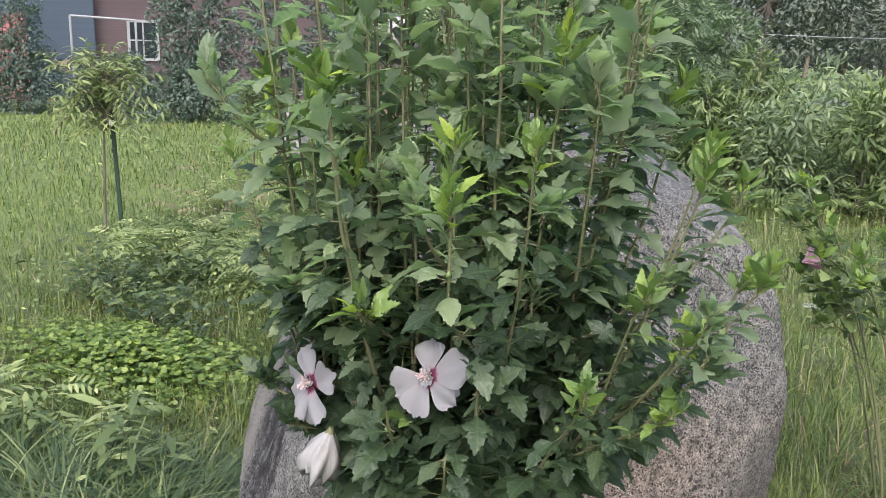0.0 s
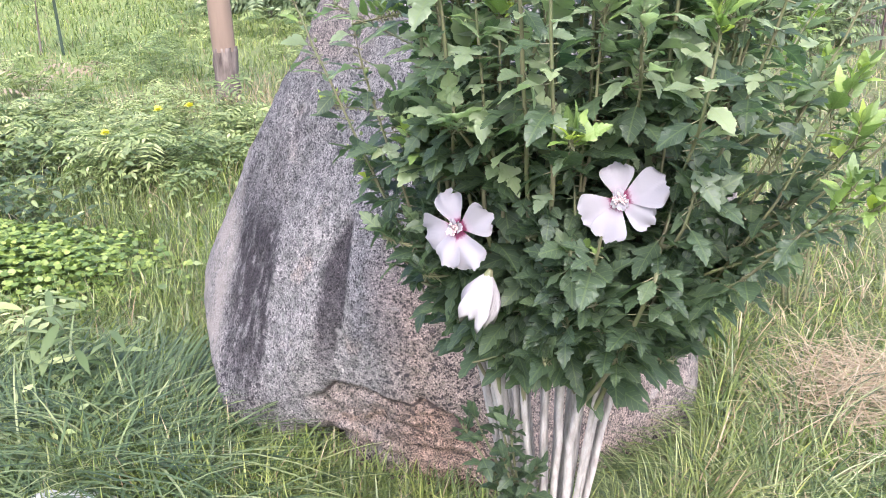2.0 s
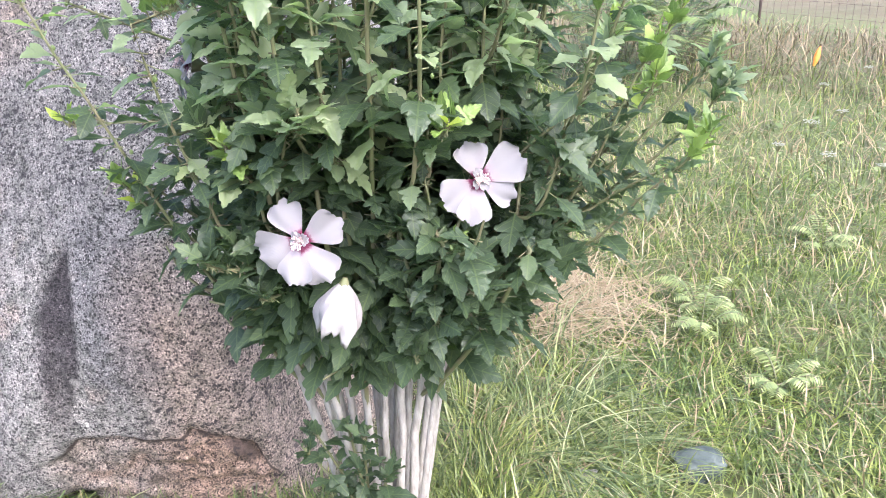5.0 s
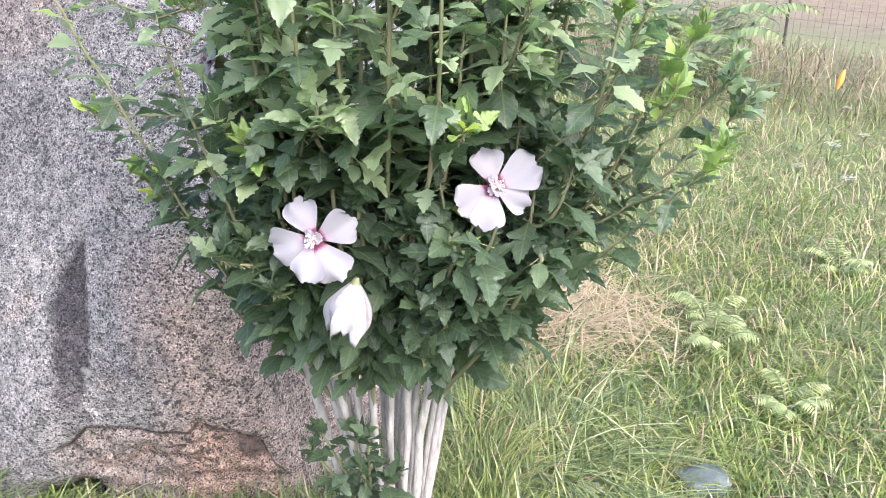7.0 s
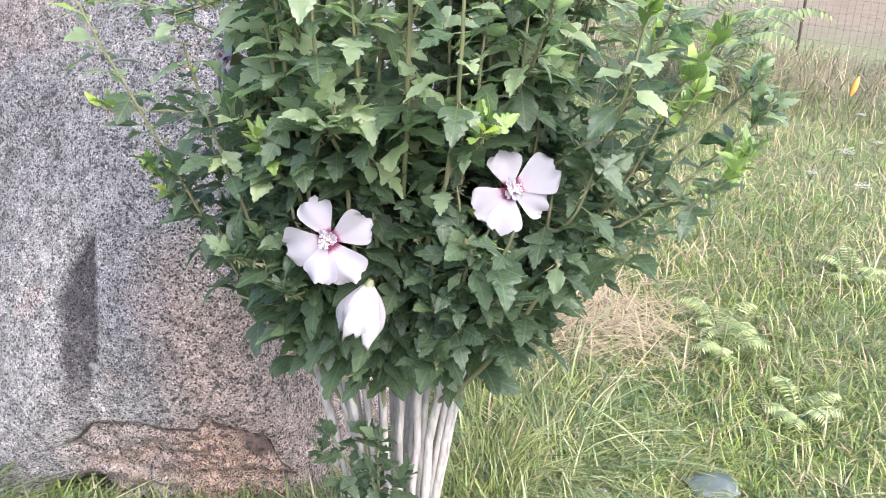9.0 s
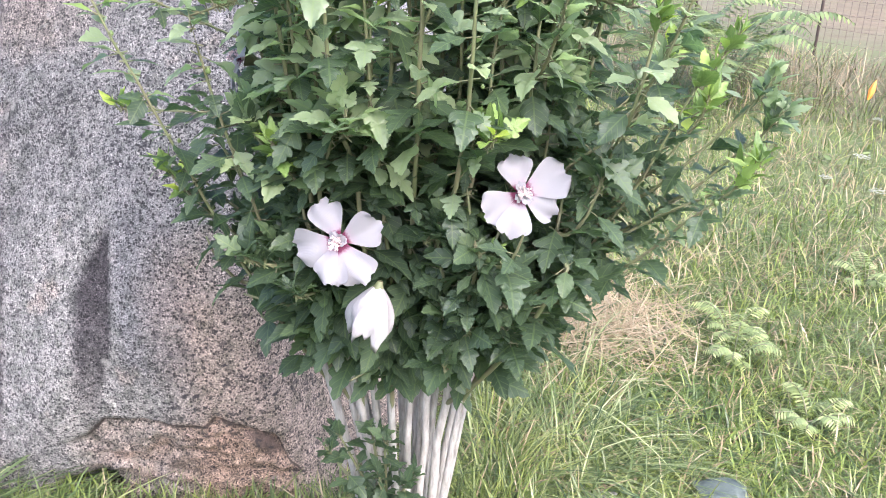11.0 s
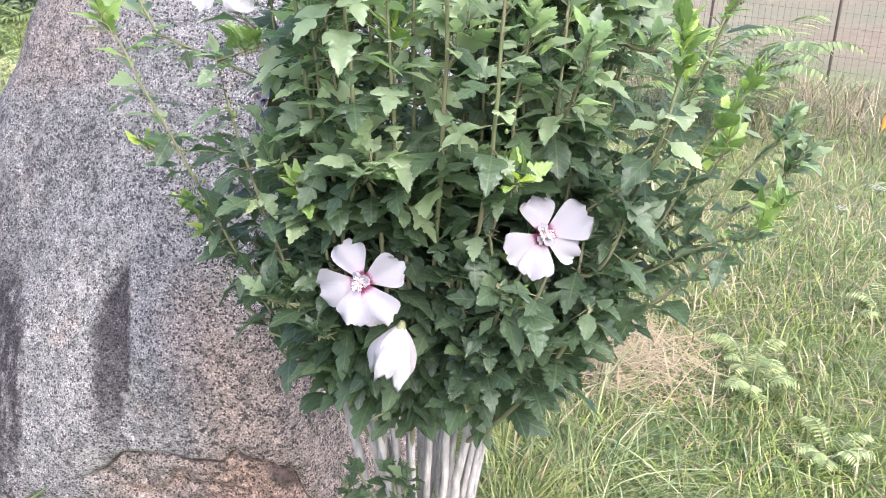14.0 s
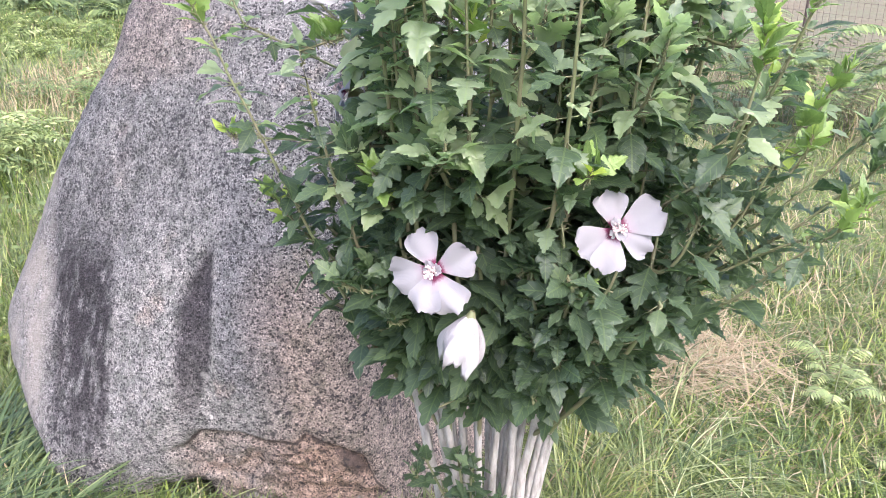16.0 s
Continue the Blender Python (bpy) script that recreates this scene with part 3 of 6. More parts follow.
def frond_template():
    """A feathered leaf one unit long: six pairs of narrow leaflets along an arching rib."""
    vs, fs, uv = [], [], []

    def leaflet(base, tip, half):
        o = len(vs)
        d = tip - base
        n = np.array([-d[1], d[0], 0.0])
        n = n / (np.linalg.norm(n) + 1e-9) * half
        for q in (base, base + d * 0.4 + n + np.array([0, 0, 0.015]), tip, base + d * 0.4 - n + np.array([0, 0, 0.015])):
            vs.append(q), uv.append((0.5 + q[0], q[1]))
        fs.extend([(o, o + 1, o + 2), (o, o + 2, o + 3)])

    def rib(t):
        return np.array([0.0, t, 0.10 * math.sin(t * 3.0) - 0.25 * t * t])

    for k in range(6):
        t = 0.16 + 0.74 * k / 5
        w = 0.31 * math.sin(math.pi * (0.20 + 0.66 * k / 5)) + 0.04
        for s in (-1, 1):
            leaflet(rib(t), rib(t) + np.array([s * w, w * 0.42, -0.06]), 0.052)
    leaflet(rib(0.90), rib(1.12), 0.050)
    leaflet(rib(0.0), rib(1.0), 0.006)
    return np.array(vs), np.array(fs), np.array(uv)


FROND = frond_template()
BLADE = (np.array([[-0.5, 0, 0], [0.5, 0, 0], [0.42, 0.45, 0], [-0.42, 0.45, 0], [0.28, 0.78, 0], [-0.28, 0.78, 0], [0, 1, 0]], float), np.array([[0, 1, 2], [0, 2, 3], [3, 2, 4], [3, 4, 5], [5, 4, 6]]))

LONG_BLADE = (np.array([[w * s, y, 0] for y, w in ((0, 0.5), (0.22, 0.5), (0.42, 0.46), (0.60, 0.40), (0.76, 0.31), (0.90, 0.17)) for s in (-1, 1)] + [[0, 1, 0]], float),
              np.array([q for i in range(0, 10, 2) for q in ((i, i + 1, i + 3), (i, i + 3, i + 2))] + [(10, 11, 12)]))


def blades(T, length, width, bend, az, lean, shape=BLADE):
    """Grass blades as curved ribbons: foot T, az is where each one leans to."""
    v, f = shape
    n, k = len(T), len(v)
    s = v[None, :, 1] * np.ones((n, 1))
    w = v[None, :, 0] * width[:, None]
    out = length[:, None] * (np.sin(lean)[:, None] * s + bend[:, None] * s ** 2)
    up = length[:, None] * (np.cos(lean)[:, None] * s - 0.65 * bend[:, None] * s ** 2.2)
    ca, sa = np.cos(az)[:, None], np.sin(az)[:, None]
    x = T[:, 0:1] + out * ca - w * sa
    y = T[:, 1:2] + out * sa + w * ca
    z = T[:, 2:3] + up
    allv = np.stack([x, y, z], -1).reshape(-1, 3)
    allf = (f[None] + (np.arange(n) * k)[:, None, None]).reshape(-1, 3)
    return allv, allf


def ground_z(x, y):
    """The lie of the ground."""
    return 0.03 * np.sin(x * 0.9 + 0.4) * np.cos(y * 0.7) * np.clip((np.hypot(x, y) - 1.0) / 3.0, 0, 1) * np.clip((26.0 - np.hypot(x, y)) / 10.0, 0, 1)


def box(bm, lo, hi):
    g = bmesh.ops.create_cube(bm, size=1.0)["verts"]
    bmesh.ops.scale(bm, verts=g, vec=[b - a for a, b in zip(lo, hi)])
    bmesh.ops.translate(bm, verts=g, vec=[(a + b) / 2 for a, b in zip(lo, hi)])


# ---- ground, road ----
def build_ground():
    r = np.concatenate([[0.0], np.geomspace(0.3, 2500, 70)])
    a = np.linspace(0, 2 * np.pi, 97)[:-1]
    verts = [(0.0, 0.0, 0.0)]
    faces = []
    for i, q in enumerate(r[1:]):
        x, y = q * np.cos(a), q * np.sin(a)
        verts += list(zip(x, y, ground_z(x, y)))
        for j in range(96):
            k = (j + 1) % 96
            if i == 0:
                faces.append((0, 1 + j, 1 + k))
            else:
                o = 1 + (i - 1) * 96
                faces.append((o + j, o + 96 + j, o + 96 + k, o + k))
    ob = mesh_object("ground", verts, faces, GROUND)
    tagged(ob, "grassy meadow ground running to a mown field", "ground", kind="structure")
    s = np.linspace(-8, 72, 161)
    wander = np.random.default_rng(3)
    vv, ff = [], []
    for i, q in enumerate(s):
        y = 36.0 - 0.20 * q
        vv += [(q, y - 2.6 + wander.uniform(-0.5, 0.5), 0.008), (q, y + 3.6 + wander.uniform(-0.6, 0.6), 0.008)]
        if i:
            ff.append((2 * i - 2, 2 * i, 2 * i + 1, 2 * i - 1))
    road = mesh_object("road", vv, ff, GRAVEL)
    tagged(road, "pale grey gravel track across the field", "road", kind="structure")


build_ground()


# ---- boulder ----
def build_boulder():
    """Two worn masses, each the meeting of flat faces (direction out, distance from the middle)."""
    c = np.array([-0.40, 0.92, 0.46])
    front, brow, corner = ((0.096, -0.963, 0.25), 0.5531), ((0.003, -0.837, 0.547), 0.6189), ((-0.463, -0.802, 0.378), 0.5517)
    flank, foot, belly = ((-0.861, -0.19, 0.472), 0.7017), ((-0.771, -0.127, -0.623), 0.7252), ((0.002, -0.985, -0.170), 0.575)
    back, back_left, base = ((0.0, 0.958, 0.287), 0.6149), ((-0.68, 0.677, 0.282), 0.5748), ((-0.017, 0.012, -1.0), 0.6133)
    main = (front, brow, corner, flank, foot, belly, back, back_left, base,
            ((0.165, 0.033, 0.986), 0.7278), ((0.998, 0.063, 0.024), 0.5393), ((0.593, 0.105, 0.798), 0.6815),
            ((0.794, -0.596, 0.119), 0.388), ((0.6, 0.777, 0.189), 0.601), ((-0.875, -0.032, 0.483), 0.7589))
    low = (front, brow, corner, flank, foot, belly, back, back_left, base,
           ((0.817, -0.566, 0.112), 0.3909), ((0.975, 0.183, 0.123), 0.6642), ((-0.374, -0.075, 0.924), 0.1749),
           ((0.422, -0.054, 0.905), 0.5595), ((0.951, -0.144, -0.272), 0.531), ((0.717, 0.665, 0.21), 0.6356))
    bm = bmesh.new()
    bmesh.ops.create_icosphere(bm, subdivisions=7, radius=1.0)
    dirs = np.array([v.co for v in bm.verts])

    def radial(planes, sharp):
        acc = np.zeros(len(dirs))
        for n, d in planes:
            acc += (np.maximum(dirs @ np.array(n), 0.0) / d) ** sharp
        return acc ** (-1.0 / sharp)

    r = np.maximum(radial(main, 24), radial(low, 30))
    p = c + dirs * r[:, None]
    # broad unevenness
    lump = np.array([noise.fractal(Vector(q) * 2.6, 0.9, 2.1, 5) for q in p])
    p += dirs * (0.014 * lump)[:, None]
    # fluting down the shoulder, and the shallow groove of the stain with its sharp side
    flute = np.array([noise.fractal(Vector((q[0] * 9, q[1] * 9, q[2] * 1.6)), 0.7, 2.2, 4) for q in p])
    p += dirs * (0.009 * flute * np.clip((-0.62 - p[:, 0]) / 0.2, 0.15, 1))[:, None]
    gl = np.interp(p[:, 2], (0.28, 0.44, 0.60, 0.70), (-0.67, -0.68, -0.66, -0.59))
    groove = np.clip((-0.575 - p[:, 0]) / 0.012, 0, 1) * np.clip((p[:, 0] - gl) / 0.08 + 0.3, 0, 1) * np.clip((p[:, 2] - 0.30) / 0.1, 0, 1) * np.clip((0.72 - p[:, 2]) / 0.06, 0, 1) * (p[:, 1] < 0.7)
    p[:, 1] += 0.012 * groove
    # the broken ledge low on the front: the rock steps back below an uneven line
    x, z = p[:, 0], p[:, 2]
    zc = np.interp(x + 1.0, [q[0] for q in LEDGE], [q[1] for q in LEDGE])
    reach = (p[:, 1] < 0.62) * np.clip((-0.24 - x) / 0.03, 0, 1) * np.clip((x + 0.71) / 0.05, 0, 1)
    below = np.clip((zc - z) / 0.008, 0, 1) * reach
    chip = np.array([noise.fractal(Vector((q[0], q[1], q[2] * 2.5)) * 13, 0.6, 2.3, 5) for q in p])
    p[:, 1] += below * (0.006 + 0.022 * chip)
    p[:, 1] += 0.016 * np.exp(-((z - zc + 0.008) / 0.008) ** 2) * reach
    hollow = np.exp(-(((x + 0.69) / 0.06) ** 4 + ((z - 0.05) / 0.07) ** 4)) * (p[:, 1] < 0.62)
    p[:, 1] += 0.10 * hollow
    for v, q in zip(bm.verts, p):
        v.co = q
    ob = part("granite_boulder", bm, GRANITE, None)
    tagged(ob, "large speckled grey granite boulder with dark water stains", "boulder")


build_boulder()


# ---- the hibiscus bush ----
CENTRE = np.array([-0.03, 0.0, 0.0])
# where the shoots end, in metres
TIPS = ((-0.394, 0.010, 1.261), (-0.405, -0.069, 1.218), (-0.270, -0.166, 1.226), (-0.179, -0.183, 1.045), (0.031, -0.331, 1.340),
        (0.053, -0.295, 1.082), (0.263, -0.285, 1.274), (0.346, -0.077, 1.066), (0.41, 0.011, 1.127), (0.191, -0.322, 1.230),
        (0.347, -0.043, 1.255), (0.326, -0.138, 1.114), (0.362, 0.0, 1.024), (0.375, -0.181, 1.008), (0.328, -0.287, 1.052),
        (0.106, -0.338, 1.030), (-0.410, 0.050, 1.020), (-0.357, 0.025, 0.950), (0.288, -0.046, 1.469), (0.150, -0.163, 1.50),
        (0.090, -0.099, 1.485), (-0.003, -0.137, 1.455), (-0.010, 0.061, 1.53), (-0.145, -0.188, 1.37), (-0.154, -0.038, 1.50),
        (-0.227, 0.007, 1.445), (-0.343, 0.139, 1.446), (0.208, -0.127, 1.375), (-0.069, -0.236, 1.30), (0.36, 0.12, 1.10))
YOUNG_TIPS = 36


class Growth:
    """Gathers stems and leaves of one plant."""
    def __init__(self, seed):
        self.r = np.random.default_rng(seed)
        self.stems, self.T, self.D, self.N, self.S, self.young = [], [], [], [], [], []

    def leaf(self, at, axis, normal, size, young):
        self.T.append(at), self.D.append(axis), self.N.append(normal), self.S.append(size), self.young.append(young)

    def clothe(self, pts, z_from, step, size0, size1, young_end, centre, start=0.0, pair=0.6):
        """Leaves round a shoot from z_from up to its end, often two at a node."""
        r = self.r
        seg = np.linalg.norm(np.diff(pts, axis=0), axis=1)
        s = np.concatenate([[0], np.cumsum(seg)])
        total = s[-1]
        q = start
        az = r.uniform(0, 6.28)
        while q < total:
            p = np.array([np.interp(q, s, pts[:, i]) for i in range(3)])
            fr = q / total
            left = total - q
            if p[2] > z_from(p):
                top = min(1.0, max(0.0, (p[2] - 1.10) / 0.30))
                away = unit((p - centre) * np.array([1, 1, 0]))
                for twin in range(2 if r.random() < pair else 1):
                    size = (size0 + (size1 - size0) * fr) * r.uniform(0.72, 1.30) * (0.62 if twin else 1.0) * (1.0 + 0.12 * top)
                    if left < 0.05:
                        size *= 0.70 + left * 6
                    b = az + twin * r.uniform(0.5, 1.3)
                    d = unit(np.array([math.cos(b), math.sin(b), 0.0]) + 0.65 * away)
                    el = r.normal(-0.12 + 0.36 * top, 0.30) + (1.15 if left < 0.02 else 0.85 if left < 0.05 else 0.45 if left < 0.10 else 0.18 if left < 0.2 else 0.0)
                    axis = unit(d * math.cos(el) + np.array([0, 0, math.sin(el)]))
                    nrm = unit(np.array([0, 0, 1.0]) + 0.30 * d + r.normal(0, 0.28, 3))
                    # higher leaves more often take the younger green with sky light painted in
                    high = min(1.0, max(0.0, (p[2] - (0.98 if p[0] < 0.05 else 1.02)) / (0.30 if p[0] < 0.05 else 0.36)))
                    leaf_tone = 0 if p[2] < 0.62 else 2 if young_end and left < 0.04 + 0.03 * r.random() else 1 if r.random() < high or (p[2] > 1.05 and left < r.uniform(0.0, 0.16)) else 0
                    if leaf_tone == 2:
                        size *= 0.88
                    self.leaf(p + axis * 0.22 * size, axis, nrm, size, leaf_tone)
            q += step * r.uniform(0.7, 1.3) * (0.20 if left < 0.045 else 1.0)
            az += 2.4 + r.normal(0, 0.35)


def hem(p):
    """The lower edge of the crown, rising outwards and towards the front."""
    return 0.630 + 0.56 * max(0.0, -p[1]) + 1.0 * max(0.0, abs(p[0] - 0.03) - 0.09)


def loose(p):
    """The same for the long outer shoots, which are leafy further down."""
    return 0.65 + 0.62 * max(0.0, -p[1]) + 0.20 * max(0.0, abs(p[0] + 0.02) - 0.10)


def bare(z):
    return lambda p: z


# place, direction faced, then petals as seen from the front: angle, length, width
FLOWERS = (((-0.108, -0.194, 0.931), (-0.24, -0.92, 0.20), ((117, 0.051, 0.82), (28, 0.054, 0.86), (-52, 0.057, 0.90), (-101, 0.053, 0.84), (195, 0.055, 0.94))),
           ((0.094, -0.212, 0.992), (0.14, -0.92, 0.34), ((98, 0.044, 0.92), (20, 0.057, 0.86), (-32, 0.047, 0.72), (205, 0.048, 0.98), (254, 0.050, 0.84))),
           ((-0.262, -0.055, 1.262), (-0.55, -0.70, 0.45), ((100, 0.058, 0.85), (28, 0.060, 0.8), (-45, 0.058, 0.8), (-115, 0.056, 0.8), (175, 0.060, 0.85))),
           ((-0.240, 0.06, 1.085), (-0.90, -0.10, 0.25), ((80, 0.050, 0.8), (10, 0.050, 0.8), (-60, 0.048, 0.8), (-132, 0.050, 0.8), (155, 0.050, 0.8))),
           ((-0.245, 0.10, 1.00), (-0.85, 0.10, -0.10), ((96, 0.046, 0.8), (24, 0.046, 0.8), (-48, 0.048, 0.8), (-120, 0.046, 0.8), (170, 0.046, 0.8))),
           ((-0.16, 0.07, 1.360), (-0.5, 0.60, 0.40), ((85, 0.05, 0.8), (13, 0.05, 0.8), (-59, 0.05, 0.8), (-131, 0.05, 0.8), (157, 0.05, 0.8))))
SPENT = (((-0.075, -0.214, 0.850), (-0.1, -0.95, 0.2), ((0, 0.036, 0.8),)),)


def build_bush():
    bush = thing("hibiscus_bush", (0, 0, 0), "tall leafy hibiscus bush with white flowers and bare pale stems", "bush")
    g = Growth(11)
    r = g.r
    mains = []
    for i in range(27):
        a = i * 2 * math.pi / 27 + r.uniform(-0.15, 0.15)
        k = r.uniform(0.45, 1.05)
        foot = CENTRE + np.array([0.027 * math.cos(a) * k, 0.027 * math.sin(a) * k, -0.03])
        knee = CENTRE + np.array([0.044 * math.cos(a) * k, 0.046 * math.sin(a) * k, 0.36])
        head = CENTRE + np.array([0.138 * math.cos(a) * k, 0.120 * math.sin(a) * k, 0.76])
        pts = bezier(foot, knee, head, 12)
        pts[1:-1, :2] += r.normal(0, 0.0011, (10, 2))
        mains.append((a, pts))
        rad = np.linspace(0.0090, 0.0060, 12) * r.uniform(0.55, 1.05) * (1 + 0.05 * r.normal(size=12))
        v, f = tube_data(pts, rad, 10)
        mesh_object("stem", v, f, BARK, bush)
    tips = [np.array(t) for t in TIPS]
    # tall shoots on the side towards the boulder
    side = np.random.default_rng(91)
    for k in range(6):
        q = 0.10 + 0.20 * min(1.0, k / 5)
        tips.append(np.array([q, 0.05 + 0.74 * q + side.uniform(-0.02, 0.02), 1.50 - 0.065 * k + side.uniform(-0.03, 0.03)]))
    # loose shoots over the meadow side
    for k in range(4):
        tips.append(np.array([side.uniform(0.27, 0.41), side.uniform(-0.26, -0.02), side.uniform(0.95, 1.24)]))
    # the back and the top of the crown
    for i in range(26):
        a = r.uniform(0, 2 * math.pi)
        q = r.uniform(0.05, 0.36)
        z = r.uniform(1.38, 1.76) - 0.4 * q
        p = CENTRE + np.array([q * math.cos(a), 0.06 + q * math.sin(a), z])
        if p[1] > -0.12 or z > 1.5:
            tips.append(p)
    for i in range(9):
        a = r.uniform(1.2, math.pi - 0.15)
        tips.append(CENTRE + np.array([0.34 * math.cos(a), 0.04 + 0.28 * math.sin(a), r.uniform(0.85, 1.30)]))
    # the full skirt in front
    for i in range(26):
        a = r.uniform(math.pi, 2 * math.pi)
        q = r.uniform(0.12, 0.25)
        tips.append(CENTRE + np.array([q * 1.0 * math.cos(a), q * math.sin(a), 0.85 + 0.45 * r.random() ** 1.4]))
    for i in range(22):
        a = r.uniform(math.pi * 0.95, 2.05 * math.pi)
        q = r.uniform(0.08, 0.30)
        tips.append(CENTRE + np.array([q * 1.1 * math.cos(a), q * math.sin(a), r.uniform(1.34, 1.62) - 0.25 * q]))
    for i, tip in enumerate(tips):
        if i >= len(TIPS) and tip[2] > 0.80:
            tip[0] = max(tip[0], (-0.19 if tip[1] < 0.1 else -0.24) + 0.05 * r.random())
    shoots = []
    for i, tip in enumerate(tips):
        away = math.atan2(tip[1] - CENTRE[1], tip[0] - CENTRE[0])
        a, pts = min(mains, key=lambda m: abs((m[0] - away + math.pi) % (2 * math.pi) - math.pi) + r.uniform(0, 0.5))
        low = tip[2] < 1.05
        k = 11 if low else int(r.integers(9, 12))
        foot = pts[k]
        ctrl = foot + (tip - foot) * (np.array([0.45, 0.45, 0.38]) if low else np.array([0.58, 0.58, 0.42]) if abs(tip[0]) > 0.26 else np.array([0.85, 0.85, 0.42]))
        sh = bezier(foot, ctrl, tip, 16)
        sh[1:-1] += np.cumsum(r.normal(0, 0.0015, (14, 3)), 0)
        # shoots pass behind the open flowers
        for place, facing, petals in FLOWERS + SPENT:
            size = petals[0][1]
            n = np.array(facing) / np.linalg.norm(facing)
            rel = sh - np.array(place)
            along = rel @ n
            hit = (along > -0.03) & (along < 0.14) & (np.linalg.norm(rel - along[:, None] * n, axis=1) < size * 1.7)
            sh[hit] -= (along[hit] + 0.03)[:, None] * n
        shoots.append(sh)
        rad = np.linspace(0.0032, 0.0013, 16) if abs(tip[0]) > 0.26 else np.linspace(0.0040, 0.0014, 16)
        g.stems.append(tube_data(sh, rad, 6))
        wand = abs(tip[0]) > 0.26
        g.clothe(sh, loose if i < YOUNG_TIPS else hem, 0.0135 if wand else 0.0150, 0.046 if wand else 0.056, 0.038 if wand else 0.044, i < YOUNG_TIPS or r.random() < 0.25, CENTRE)
    # side twigs that fill the crown
    for sh in shoots:
        for k in range(3, 13, 2):
            if r.random() < (0.52 if sh[k][2] < 1.05 else 0.25) and sh[k][2] > 0.58 and not ((sh[k][0] < -0.17 or sh[k][0] > 0.19) and sh[k][2] > 0.82):
                p = sh[k]
                out = unit((p - CENTRE) * np.array([1, 1, 0]) + r.normal(0, 0.12, 3) * np.array([1, 1, 0.3]))
                end = p + out * r.uniform(0.03, 0.10) + np.array([0, 0, r.uniform(0.0, 0.10)])
                tw = bezier(p, p + out * 0.04, end, 6)
                if any(np.linalg.norm(tw - np.array(fl[0]), axis=1).min() < 0.072 for fl in FLOWERS + SPENT):
                    continue
                g.stems.append(tube_data(tw, np.linspace(0.003, 0.0014, 6), 5))
                g.clothe(tw, hem, 0.0165, 0.056, 0.044, False, CENTRE, 0.015)
    # low sprig at the foot of the stems
    for end in ((-0.128, -0.09, 0.592), (-0.146, -0.09, 0.564), (-0.08, -0.11, 0.612), (-0.061, -0.12, 0.599), (-0.071, -0.12, 0.541), (-0.032, -0.12, 0.518), (-0.023, -0.11, 0.529), (-0.098, -0.1, 0.497)):
        foot = CENTRE + np.array([-0.03, -0.05, 0.40])
        tw = bezier(foot, (foot + np.array(end)) / 2 + np.array([0, -0.01, 0]), np.array(end), 6)
        g.stems.append(tube_data(tw, np.linspace(0.003, 0.0015, 6), 5))
        g.clothe(tw, bare(0.0), 0.026, 0.040, 0.034, False, CENTRE, 0.05)
    v, f = join(g.stems)
    tagged(mesh_object("twig_growth", v, f, TWIG, bush), kind="stuff")
    T, D, N, S = (np.array(q) for q in (g.T, g.D, g.N, g.S))
    young = np.array(g.young)
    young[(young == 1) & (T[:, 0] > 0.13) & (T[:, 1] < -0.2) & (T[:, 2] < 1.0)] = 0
    thin = (np.abs(T[:, 0] + 0.09) < 0.13) & (T[:, 2] > 1.08) & (young < 2) & (r.random(len(T)) < 0.30)
    thin |= (T[:, 0] > 0.16) & (T[:, 2] > 0.95) & (young < 2) & (r.random(len(T)) < 0.22)
    # nothing grows through the flowers or close before their faces
    free = ~thin
    for place, facing, petals in FLOWERS:
        size = petals[0][1] * 1.05
        n = np.array(facing) / np.linalg.norm(facing)
        for q in (0.0, 0.5, 1.0):
            rel = T + D * (q * S)[:, None] - np.array(place)
            along = rel @ n
            side = np.linalg.norm(rel - along[:, None] * n, axis=1)
            before = (along > -0.02) & (along < 0.22) & (side < size * 1.02 + 0.12 * S)
            if place[0] > 0:
                before &= (young < 2) | (along < 0.03) | (T[:, 0] < 0.10)
            free &= ~before
            if place[1] < -0.15:
                w = unit(np.array([0.56, -0.77, 0.36]))
                along = rel @ w
                side = np.linalg.norm(rel - along[:, None] * w, axis=1)
                free &= ~((along > 0) & (along < 0.35) & (side < size * 0.85 + 0.10 * S) & ((young < 2) | (side < 0.03)))
    rel = T + D * (0.5 * S)[:, None] - np.array((-0.07, -0.23, 0.845))
    free &= ~((np.abs(rel[:, 0]) < 0.045) & (np.abs(rel[:, 2]) < 0.055) & (rel[:, 1] < 0.05))
    T, D, N, S, young = T[free], D[free], N[free], S[free], young[free]
    R = frames(D, N)
    kind = r.choice(5, len(T), p=[0.30, 0.24, 0.18, 0.06, 0.22])
    high = (T[:, 2] > 1.12) & (r.random(len(T)) < 0.5)
    kind[high] = r.choice((1, 3, 4), int(high.sum()))
    outer = (np.abs(T[:, 0]) > 0.24) & (r.random(len(T)) < 0.55)
    kind[outer] = r.choice((1, 3), int(outer.sum()))
    kind[(young == 2) & (r.random(len(T)) < 0.7)] = 3
    # petioles
    pet = []
    for p, d, s in zip(T, D, S):
        pet.append(tube_data(np.array([p - d * 0.42 * s, p + d * 0.05 * s]), (0.0011, 0.0008), 3))
    v, f = join(pet)
    tagged(mesh_object("stalk_growth", v, f, TWIG, bush), kind="stuff")
    # the outer leaves of the front are shaped more finely than those within and behind
    fine = (T[:, 1] < -0.10) & (np.hypot(T[:, 0] - CENTRE[0], T[:, 1]) > 0.17)
